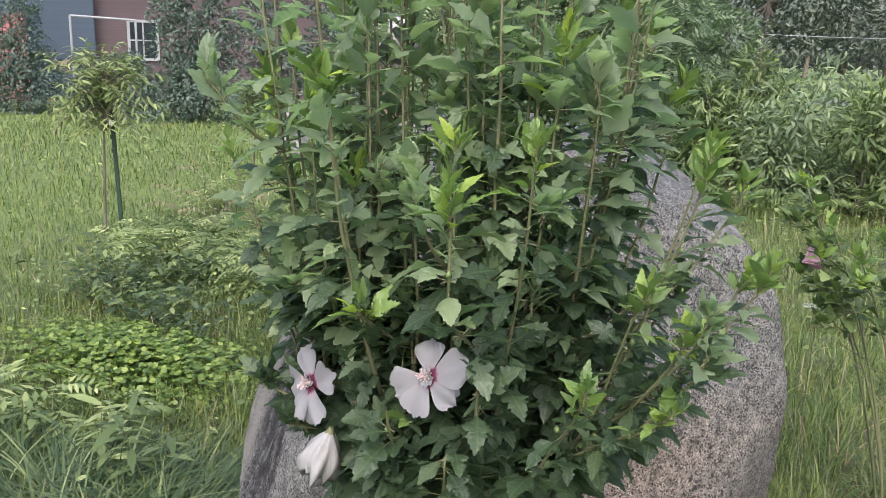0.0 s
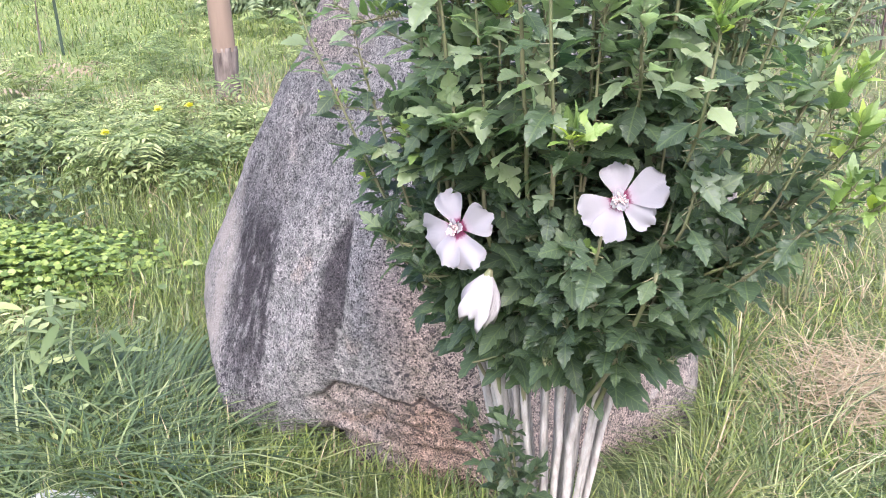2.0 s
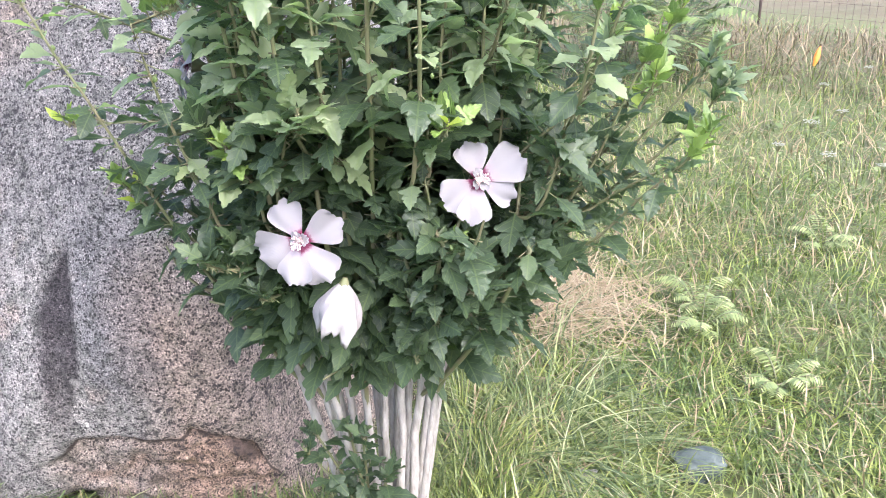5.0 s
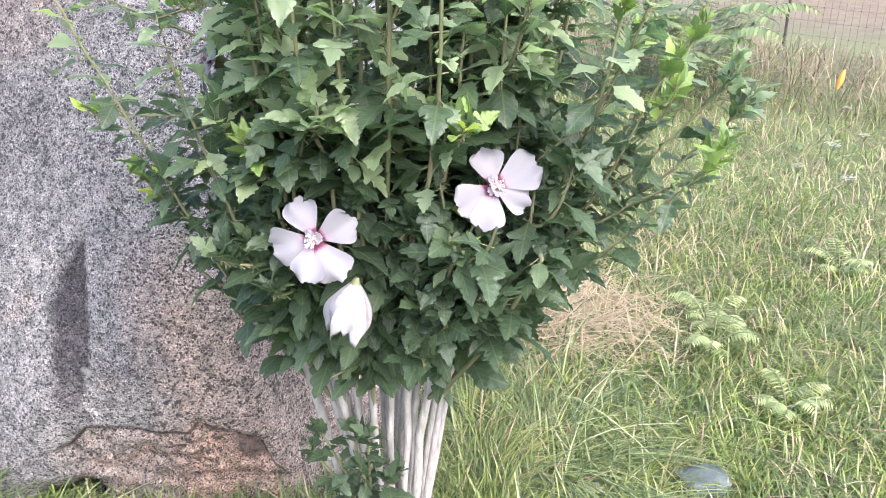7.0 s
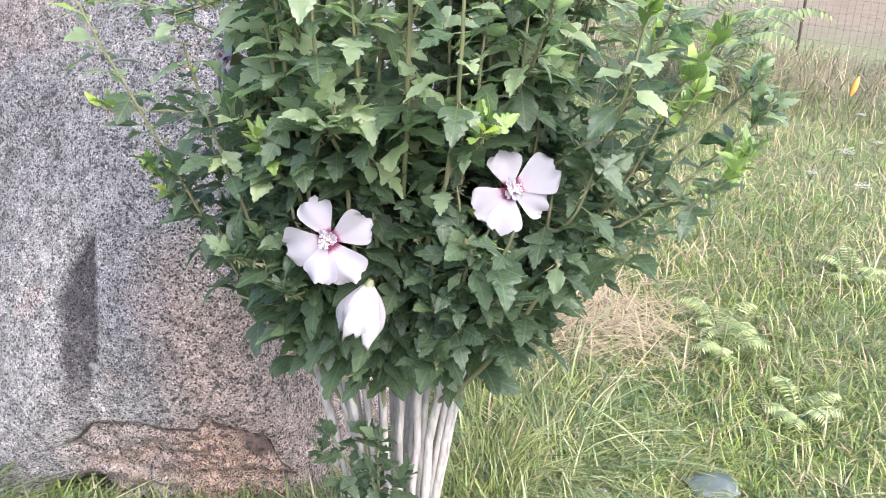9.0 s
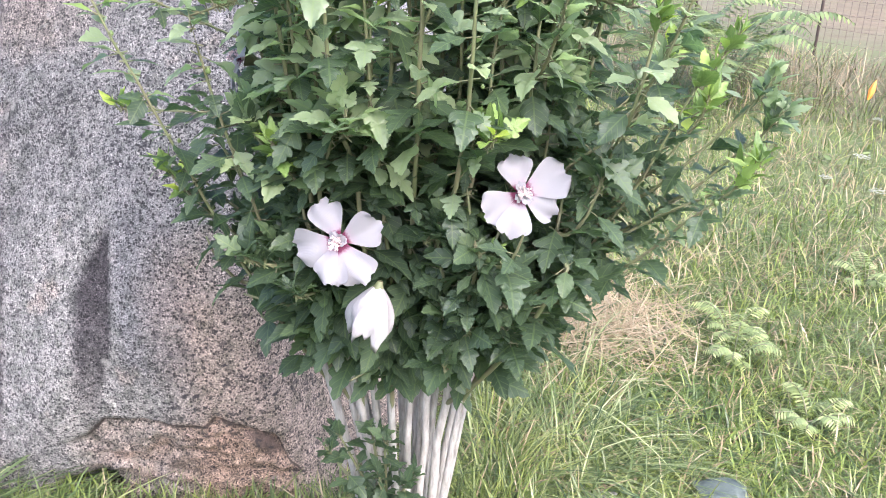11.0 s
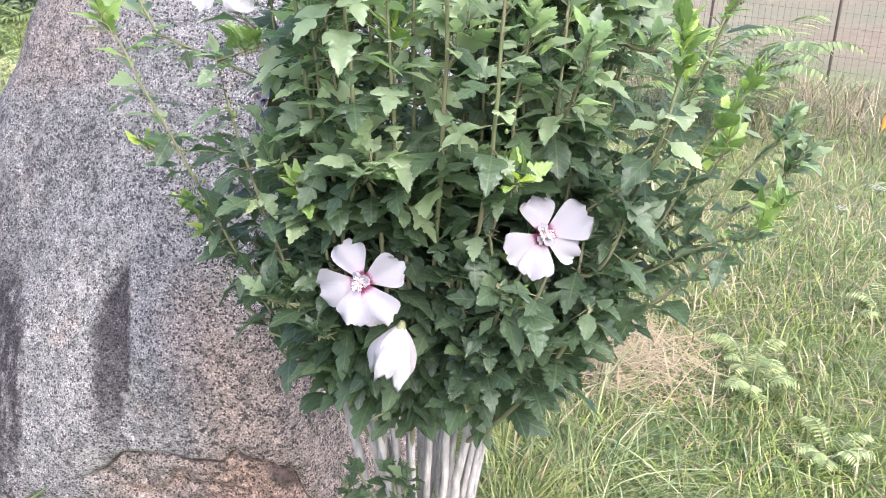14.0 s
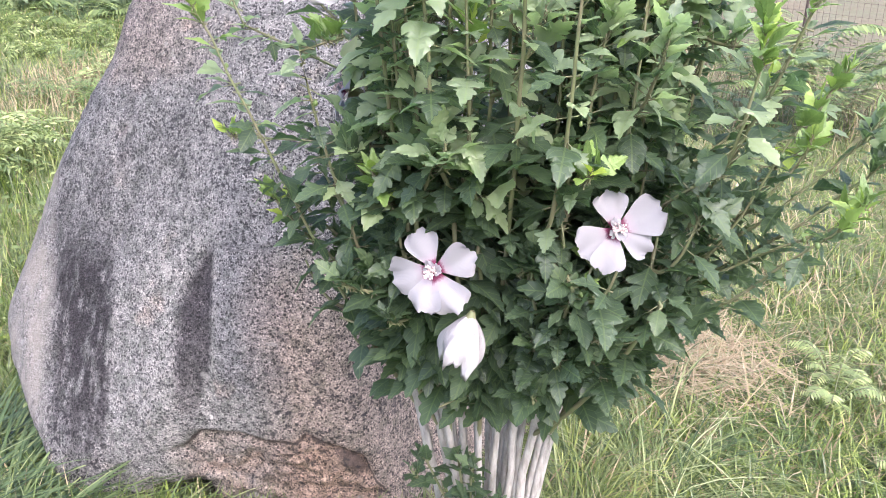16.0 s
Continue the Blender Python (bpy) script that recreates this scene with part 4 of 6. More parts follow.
    # leaves of the near front are single pieces
    near = np.where((T[:, 1] < -0.17) & (T[:, 2] > 0.6) & (T[:, 2] < 1.42))[0]
    near = r.permutation(near)[:300]
    single = np.zeros(len(T), bool)
    single[near] = True
    metas = {}
    for k in range(5):
        for y in (0, 1, 2):
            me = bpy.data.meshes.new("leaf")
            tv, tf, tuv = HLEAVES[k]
            fill_mesh(me, tv, tf, (LEAF, SKYLIT, YOUNG)[y], tuv)
            metas[k, y] = me
    for i in near:
        ob = new("leaf", metas[int(kind[i]), int(young[i])])
        ob.parent = bush
        ob.matrix_basis = Matrix.LocRotScale(Vector(T[i]), Matrix([list(row) for row in R[i]]).to_quaternion(), Vector((S[i],) * 3))
    for y, mat, name in ((0, LEAF, "foliage"), (1, SKYLIT, "upper_foliage"), (2, YOUNG, "young_foliage")):
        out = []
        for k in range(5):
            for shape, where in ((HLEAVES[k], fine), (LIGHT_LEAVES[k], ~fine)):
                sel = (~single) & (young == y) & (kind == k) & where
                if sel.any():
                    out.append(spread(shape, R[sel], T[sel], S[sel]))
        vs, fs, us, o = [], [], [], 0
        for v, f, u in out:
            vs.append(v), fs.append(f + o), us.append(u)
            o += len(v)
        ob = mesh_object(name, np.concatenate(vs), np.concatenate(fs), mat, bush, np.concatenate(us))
        tagged(ob, ("", "upper-shoot leaves, younger green with sky light added to the colour", "pale yellow-green young leaves")[y], kind="stuff")
    # green buds near the shoot ends
    bud_bm = bmesh.new()
    bmesh.ops.create_uvsphere(bud_bm, u_segments=8, v_segments=6, radius=1.0)
    for q in bud_bm.verts:
        q.co.x *= 1 - 0.3 * max(q.co.z, 0)
        q.co.y *= 1 - 0.3 * max(q.co.z, 0)
        q.co.z *= 1.3
    first = part("bud", bud_bm, BUD, bush)
    spots = []
    for sh in shoots[:YOUNG_TIPS]:
        for k in (10, 13):
            p = sh[k] + r.normal(0, 0.008, 3)
            if all(np.linalg.norm(p - np.array(fl[0])) > 0.08 for fl in FLOWERS):
                spots.append(p)
    first.matrix_basis = Matrix.LocRotScale(Vector(spots[0]), None, Vector((0.0032,) * 3))
    for p in spots[1:]:
        ob = new("bud", first.data)
        ob.parent = bush
        ob.matrix_basis = Matrix.LocRotScale(Vector(p), Euler((r.uniform(-.5, .5), r.uniform(-.5, .5), 0)), Vector((r.uniform(0.0022, 0.0034),) * 3))
    return bush


def petal(length, wide, seed):
    """A wedge-shaped petal along y, narrow at its foot, with a ruffled, nearly straight end."""
    r = np.random.default_rng(seed)
    nu, nv = 13, 13
    a, b, c = r.uniform(0, 6.28, 3)
    curl, twist = r.uniform(-0.10, 0.16), r.uniform(-0.25, 0.25)
    vs, uv = [], []
    for j in range(nv):
        t = j / (nv - 1)
        q = min(1.0, t / 0.80)
        half = wide * 0.5 * (0.16 + 0.84 * (q * q * (3 - 2 * q)) ** 0.85)
        if t > 0.80:
            half *= math.sqrt(max(0.0, 1 - ((t - 0.80) / 0.26) ** 2))
        for i in range(nu):
            s = i / (nu - 1) * 2 - 1
            y = t - 0.10 * t ** 3 * s * s + t ** 4 * (0.035 * math.sin(5 * s + a) + 0.022 * math.sin(13 * s + b))
            ruffle = 0.075 * math.sin(4.2 * s + b + 2 * t) * t * t + 0.045 * math.sin(9 * s + c) * t ** 4 * abs(s)
            z = 0.22 * math.sin(t * 1.5) - (0.18 + curl) * t * t + ruffle + twist * s * half * t + 0.35 * (s * half) ** 2 * (1 - t)
            vs.append((s * half * length, y * length, z * length))
            uv.append((i / (nu - 1), t))
    f = [(j * nu + i, j * nu + i + 1, j * nu + nu + i + 1, j * nu + nu + i) for j in range(nv - 1) for i in range(nu - 1)]
    return np.array(vs), np.array(f), np.array(uv)


def build_flower(bush, place, facing, petals, seed, faded):
    """An open five-petalled flower: petals, a frill of small inner petals, stamen column and calyx."""
    flower = new("flower")
    flower.parent = bush
    tagged(flower, "fading white hibiscus flower with limp petals" if faded else "white hibiscus flower with a crimson throat")
    n = Vector(facing).normalized()
    right = Vector((0, 0, 1)).cross(n).normalized()
    up = n.cross(right)
    flower.matrix_basis = Matrix.Translation(Vector(place)) @ Matrix((right, up, n)).transposed().to_4x4()
    r = np.random.default_rng(seed)
    mat = FADED if faded else PETAL
    for k, (angle, length, wide) in enumerate(petals):
        v, f, uv = petal(length, wide, seed * 10 + k)
        tilt = r.uniform(-35, 35) if faded else r.uniform(-6, 8)
        m = np.array(pose(0, 0, 0, tilt, r.uniform(-10, 10), angle - 90).to_3x3())
        w = v @ m.T
        w[:, 2] += 0.0015 * (k % 3)
        mesh_object("petal", w, f, mat, flower, uv)
    # the frill of small inner petals
    for k in range(6):
        v, f, uv = petal(r.uniform(0.011, 0.018), 0.8, seed * 10 + 50 + k)
        m = np.array(pose(0, 0, 0, r.uniform(25, 60), r.uniform(-25, 25), k * 60 + r.uniform(-20, 20)).to_3x3())
        w = v @ m.T
        w[:, 2] += 0.004
        uv[:, 1] = 0.42 + 0.5 * uv[:, 1]
        mesh_object("inner_petal", w, f, mat, flower, uv)
    col = []
    pts = np.array([[0, 0, -0.004], [0, 0, 0.006], [0.001, 0.001, 0.013], [0.002, 0.001, 0.018]])
    col.append(tube_data(pts, np.array([0.003, 0.0032, 0.0030, 0.0012]), 8))
    for i in range(40):
        a, q = r.uniform(0, 6.28), r.uniform(0.1, 1.0)
        base = np.array([0, 0, 0.005 + 0.013 * q])
        out = np.array([math.cos(a), math.sin(a), 0.5]) * r.uniform(0.003, 0.007)
        col.append(tube_data(np.array([base, base + out, base + out * 1.15, base + out * 1.35]), np.array([0.0004, 0.0004, 0.0012, 0.0007]), 5))
    v, f = join(col)
    mesh_object("stamen_column", v, f, STAMEN, flower)
    cal = bmesh.new()
    bmesh.ops.create_cone(cal, segments=10, radius1=0.004, radius2=0.011, depth=0.02)
    bmesh.ops.translate(cal, verts=cal.verts, vec=(0, 0, -0.012))
    part("calyx", cal, TWIG, flower)


def build_closed_flower(bush, place, axis, length, width):
    """A spent flower, rolled shut and hanging."""
    ob = new("closed_flower")
    ob.parent = bush
    tagged(ob, "spent white flower rolled shut and hanging")
    ob.matrix_basis = Matrix.Translation(Vector(place)) @ Vector(axis).normalized().to_track_quat('Z', 'Y').to_matrix().to_4x4()
    nu, nv = 36, 14
    vs = []
    for j in range(nv):
        t = j / (nv - 1)
        rad = width * 0.5 * (0.16 + 0.86 * math.sin(math.pi * 0.5 * min(1.0, t * 1.45)) ** 0.9) * (1 - 0.22 * max(0.0, t - 0.72) / 0.28)
        for i in range(nu):
            a = i / nu * 2 * math.pi
            w = 0.5 + t
            pleat = 1 + w * (0.13 * math.sin(5 * a + 2.2 * t) + 0.08 * math.sin(9 * a - 4 * t) + 0.05 * math.sin(17 * a + 7 * t))
            z = t * length * (1 + (0.11 * math.sin(5 * a + 1) + 0.08 * math.sin(8 * a + 2) + 0.05 * math.sin(13 * a)) * t)
            vs.append((rad * pleat * math.cos(a), rad * pleat * math.sin(a) * 0.85, z))
    f = [(j * nu + i, j * nu + (i + 1) % nu, (j + 1) * nu + (i + 1) % nu, (j + 1) * nu + i) for j in range(nv - 1) for i in range(nu)]
    o = len(vs)
    vs.append((0.0, 0.0, length * 0.72))
    f += [((nv - 1) * nu + i, (nv - 1) * nu + (i + 1) % nu, o) for i in range(nu)]
    mesh_object("rolled_petals", np.array(vs), f, FADED, ob)
    cal = bmesh.new()
    bmesh.ops.create_cone(cal, segments=10, radius1=0.003, radius2=width * 0.17, depth=0.016)
    bmesh.ops.translate(cal, verts=cal.verts, vec=(0, 0, 0.002))
    part("calyx", cal, TWIG, ob)


BUSH = build_bush()
for k, (place, facing, petals) in enumerate(FLOWERS):
    build_flower(BUSH, place, facing, petals, k + 1, place[2] > 1.2)
build_closed_flower(BUSH, (-0.064, -0.210, 0.880), (-0.26, -0.14, -0.95), 0.062, 0.056)


# ---- meadow ----
def in_rock(x, y, grow=1.0):
    u, v = (x + 0.42) / (0.62 * grow), (y - 0.93) / (0.58 * grow)
    return u ** 4 + v ** 4 < 1


def fence_side(x, y):
    """Above zero past the wire fence, where the field is mown."""
    return 0.77 * x + 0.63 * y - 5.65


def build_grass():
    n, m, k = 200000, 50000, 8000
    a = np.radians(np.concatenate([rng.uniform(34, 165, n), rng.uniform(165, 394, m), rng.uniform(30, 170, k)]))
    r = np.exp(np.concatenate([rng.uniform(math.log(1.2), math.log(24.0), n), rng.uniform(math.log(0.35), math.log(14.0), m), np.zeros(k)]))
    r[n + m:] = 1.25 * np.sqrt(rng.random(k))
    n += m + k
    x, y = r * np.cos(a), -1.1 + r * np.sin(a)
    straw = np.exp(-(((x - 0.58) / 0.22) ** 2 + ((y - 1.15) / 0.20) ** 2))
    clover = np.exp(-(((x + 2.45) / 0.75) ** 2 + ((y - 1.05) / 0.42) ** 2))
    keep = ~in_rock(x, y, 0.97) & (np.hypot(x + 0.03, y) > 0.07) & ((fence_side(x, y) < 0) | (x < 0))
    keep &= rng.random(n) > 0.58 * np.clip(straw * 1.3, 0, 1)
    keep &= rng.random(n) > 0.45 * clover
    keep &= (np.hypot(x - 0.69, y - 0.40) > 0.055) & (np.hypot(x - 0.42, y - 0.39) > 0.04) & ((np.hypot(x - 0.69, y - 0.27) > 0.13) | (rng.random(n) < 0.25))
    x, y, r = x[keep], y[keep], r[keep]
    n = len(x)
    T = np.stack([x, y, ground_z(x, y) - 0.005], 1)
    cl = np.array([noise.noise(Vector((p, q, 0.0)) * 1.3) for p, q in zip(x, y)])
    fence = np.exp(-((fence_side(x, y) + 0.70) / 0.75) ** 2) * (x > 1.2)
    length = (0.13 + 0.09 * rng.random(n) + 0.07 * cl) * (1 + 0.6 * fence)
    length *= np.where(x < -3.5, 0.7, 1.0) * np.where((x > 0.25) & (fence < 0.2), 0.64, 1.0)
    length = np.maximum(length, 0.05)
    width = np.maximum(0.0031 * rng.uniform(0.5, 2.0, n), 0.00085 * r)
    bend = np.where(x > 0.2, rng.uniform(0.15, 1.1, n), rng.uniform(0.05, 0.75, n))
    az = rng.uniform(0, 2 * np.pi, n)
    lean = np.abs(rng.normal(0, 0.34, n)) * np.where(x > 0.2, 1.5, 1.0)
    brown = np.exp(-(((x + 2.85) / 0.72) ** 2 + ((y - 4.6) / 1.0) ** 2)) + 0.5 * np.exp(-(((x + 4.1) / 0.5) ** 2 + ((y - 4.0) / 0.5) ** 2))
    dry = rng.random(n) < (0.05 + 0.70 * fence + 0.10 * (x > 0.2) + 0.10 * ((x > 0.4) & (r > 2.8)) + 0.75 * brown)
    old = dry & (fence > 0.25) & (rng.random(n) < 0.75)
    dry &= ~old
    for sel, name, mat, label in ((old, "fence_grass", STUBBLE, "tall faded brown grass along the wire fence"), (~dry & ~old, "meadow_grass", GRASS, "tall uncut green meadow grass"), (dry, "dry_grass", STRAW, "dry straw-coloured grass among the green")):
        v, f = blades(T[sel], length[sel], width[sel], bend[sel], az[sel], lean[sel])
        tagged(mesh_object(name, v, f, mat), label, "grass", kind="stuff")
    # small leaves of low herbs all through the meadow
    n = 34000
    a = np.radians(rng.uniform(38, 162, n))
    r = np.exp(rng.uniform(math.log(1.7), math.log(20.0), n))
    x, y = r * np.cos(a), -1.1 + r * np.sin(a)
    herb = np.array([noise.noise(Vector((p, q, 4.0)) * 0.9) for p, q in zip(x, y)])
    ok = ~in_rock(x, y, 1.02) & ((fence_side(x, y) < -0.3) | (x < 0)) & (herb > rng.uniform(-0.5, 0.5, n)) & ((x < 0) | (rng.random(n) < 0.12) & (r > 3.2)) & (np.hypot(x - 0.6, y - 1.15) > 0.3) & (np.hypot(x, y) > 0.3)
    x, y, r = x[ok], y[ok], r[ok]
    n = len(x)
    T = np.stack([x, y, ground_z(x, y) + rng.uniform(0.02, 0.17, n) * np.where(x < -3.5, 0.7, 1.0)], 1)
    a = rng.uniform(0, 6.28, n)
    Dd = np.stack([np.cos(a), np.sin(a), rng.uniform(-0.3, 0.6, n)], 1)
    Nn = np.tile([0, 0, 1.0], (n, 1)) + rng.normal(0, 0.45, (n, 3))
    S = np.maximum(rng.uniform(0.018, 0.045, n), 0.005 * r * rng.uniform(0.6, 1.2, n))
    pale = rng.random(n) < 0.35
    for sel, name, mat in ((pale, "pale_meadow_herbs", PALE), (~pale, "meadow_herbs", WEED)):
        v, f, u = spread(SMALL, frames(Dd[sel], Nn[sel]), T[sel], S[sel])
        tagged(mesh_object(name, v, f, mat, None, u), "small leafy herbs scattered through the grass", "herbs", kind="stuff")
    # flattened straw by the boulder
    n = 1000
    x, y = rng.normal(0.58, 0.13, n), rng.normal(1.15, 0.13, n)
    ok = ~in_rock(x, y, 0.97)
    x, y = x[ok], y[ok]
    n = len(x)
    T = np.stack([x, y, 0.01 + 0.07 * rng.random(n)], 1)
    v, f = blades(T, rng.uniform(0.08, 0.24, n), rng.uniform(0.002, 0.004, n), rng.uniform(-0.1, 0.2, n), rng.uniform(0, 6.28, n), rng.uniform(1.2, 1.55, n))
    tagged(mesh_object("flattened_straw", v, f, STRAW), "patch of flattened dry straw", "straw", kind="stuff")
    # clippings over the mown field
    n = 9000
    a = np.radians(rng.uniform(36, 90, n))
    r = np.exp(rng.uniform(math.log(6.5), math.log(40.0), n))
    x, y = r * np.cos(a), -1.1 + r * np.sin(a)
    ok = (fence_side(x, y) > 0.1) & (np.abs(y + 0.20 * x - 36.4) > 4.2)
    x, y, r = x[ok], y[ok], r[ok]
    n = len(x)
    T = np.stack([x, y, ground_z(x, y) - 0.003], 1)
    v, f = blades(T, rng.uniform(0.02, 0.05, n), np.maximum(0.003, 0.0006 * r), rng.uniform(0.0, 0.2, n), rng.uniform(0, 6.28, n), rng.uniform(1.25, 1.5, n))
    tagged(mesh_object("mown_stubble", v, f, STUBBLE), "short dry stubble on the mown field", "grass", kind="stuff")


def build_tuft(x, y, n, length, radius, seed):
    r = np.random.default_rng(seed)
    n = int(n * 1.5) if x < 0 else n
    q, t = radius * np.sqrt(r.random(n)), r.uniform(0, 6.28, n)
    px, py = x + q * np.cos(t), y + q * np.sin(t)
    T = np.stack([px - x, py - y, np.full(n, -0.01)], 1)
    az = t + r.normal(0, 0.6, n)
    L = length * r.uniform(0.55, 1.15, n)
    v, f = blades(T, L, r.uniform(0.0042, 0.0088, n) if x < 0 else r.uniform(0.0022, 0.0046, n), r.uniform(0.85, 1.75, n) if x > 0 else r.uniform(0.55, 1.35, n), az, np.abs(r.normal(0.32, 0.2, n)), LONG_BLADE)
    ob = mesh_object("grass_tuft", v, f, TUFT_PALE if x > 0 else TUFT)
    ob.location = (x, y, float(ground_z(x, y)))
    tagged(ob, "arching tuft of long yellow-green grass" if x > 0 else "arching tuft of long blue-green grass", "grass tuft", "grass tufts", "stuff")


build_grass()
for k, (x, y, n, L, rad) in enumerate(((-1.30, 0.10, 420, 0.42, 0.17), (-1.08, 0.22, 360, 0.40, 0.13), (-1.50, 0.28, 340, 0.38, 0.17), (-0.86, 0.16, 300, 0.28, 0.12), (-1.22, 0.42, 340, 0.34, 0.13),
                                      (-1.75, 0.10, 400, 0.40, 0.2), (-1.0, -0.05, 320, 0.36, 0.16), (0.16, 0.44, 460, 0.24, 0.13), (0.34, 0.52, 520, 0.28, 0.13), (0.02, 0.40, 320, 0.18, 0.11), (0.36, 0.36, 240, 0.22, 0.11),
                                      (0.40, 0.82, 130, 0.30, 0.09), (0.42, 1.05, 120, 0.28, 0.09), (-0.62, 0.24, 90, 0.18, 0.10), (-0.30, 0.26, 110, 0.18, 0.12), (-0.75, 0.28, 40, 0.30, 0.05), (0.80, 0.66, 70, 0.16, 0.14))):
    build_tuft(x, y, n, L, rad, 40 + k)


# ---- weeds, ferns, clover ----
def leaf_plant(name, place, label, category, group, leaves, mat, stem_mat, template, seed, height, spread_r, size, el=(-0.4, 0.4)):
    """A small herb: several stems set with leaves."""
    r = np.random.default_rng(seed)
    ob = thing(name, place, label, category, group)
    stems, T, D, N, S = [], [], [], [], []
    ns = max(2, leaves // 9)
    for i in range(ns):
        a = r.uniform(0, 6.28)
        q = spread_r * math.sqrt(r.random())
        end = np.array([q * math.cos(a), q * math.sin(a), height * r.uniform(0.6, 1.05)])
        pts = bezier(np.array([end[0] * 0.15, end[1] * 0.15, -0.02]), np.array([end[0] * 0.5, end[1] * 0.5, end[2] * 0.7]), end, 8)
        stems.append(tube_data(pts, np.linspace(0.0035, 0.001, 8) * max(0.6, height * 1.6), 5))
        for k in range(max(3, leaves // ns)):
            s = 0.25 + 0.75 * k / max(1, leaves // ns - 1)
            p = np.array([np.interp(s, np.linspace(0, 1, 8), pts[:, j]) for j in range(3)])
            b, e = k * 2.4 + a, r.uniform(*el)
            d = np.array([math.cos(b) * math.cos(e), math.sin(b) * math.cos(e), math.sin(e)])
            T.append(p), D.append(d), N.append(np.array([0, 0, 1.0]) + r.normal(0, 0.25, 3)), S.append(size * r.uniform(0.6, 1.2))
    v, f = join(stems)
    tagged(mesh_object("stalk", v, f, stem_mat, ob), kind="stuff")
    v, f, u = spread(template, frames(np.array(D), np.array(N)), np.array(T), np.array(S))
    tagged(mesh_object("foliage", v, f, mat, ob, u), kind="stuff")
    return ob


def fern(place, label, category, group, seed, fronds, length, mat, rise=0.7, leaflet=0.30, pairs=14):
    """Feathery compound leaves: fronds set with paired leaflets."""
    r = np.random.default_rng(seed)
    ob = thing("feathery_weed", place, label, category, group)
    stems, T, D, N, S = [], [], [], [], []
    for i in range(fronds):
        a = i * 6.283 / fronds + r.uniform(-0.4, 0.4)
        L = length * r.uniform(0.7, 1.1)
        out = np.array([math.cos(a), math.sin(a), 0.0])
        up = rise * r.uniform(0.7, 1.2)
        pts = bezier(np.array([0, 0, -0.01]), out * L * 0.35 + np.array([0, 0, L * up]), out * L * 0.9 + np.array([0, 0, L * up * 0.72]), pairs)
        stems.append(tube_data(pts, np.linspace(0.0022, 0.0007, pairs), 4))
        for k in range(3, pairs):
            w = leaflet * L * math.sin(math.pi * (k - 1.5) / (pairs - 0.5)) + 0.01
            tan = unit(pts[min(k + 1, pairs - 1)] - pts[k - 1])
            side = unit(np.cross(tan, (0, 0, 1.0)))
            for s in (-1, 1):
                T.append(pts[k]), D.append(unit(side * s + tan * 0.45 + np.array([0, 0, -0.1]))), N.append(np.array([0, 0, 1.0]) + r.normal(0, 0.1, 3)), S.append(w)
    v, f = join(stems)
    tagged(mesh_object("stalk", v, f, TWIG, ob), kind="stuff")
    v, f, u = spread(LANCE, frames(np.array(D), np.array(N)), np.array(T), np.array(S))
    tagged(mesh_object("frond_foliage", v, f, mat, ob, u), kind="stuff")
    return ob


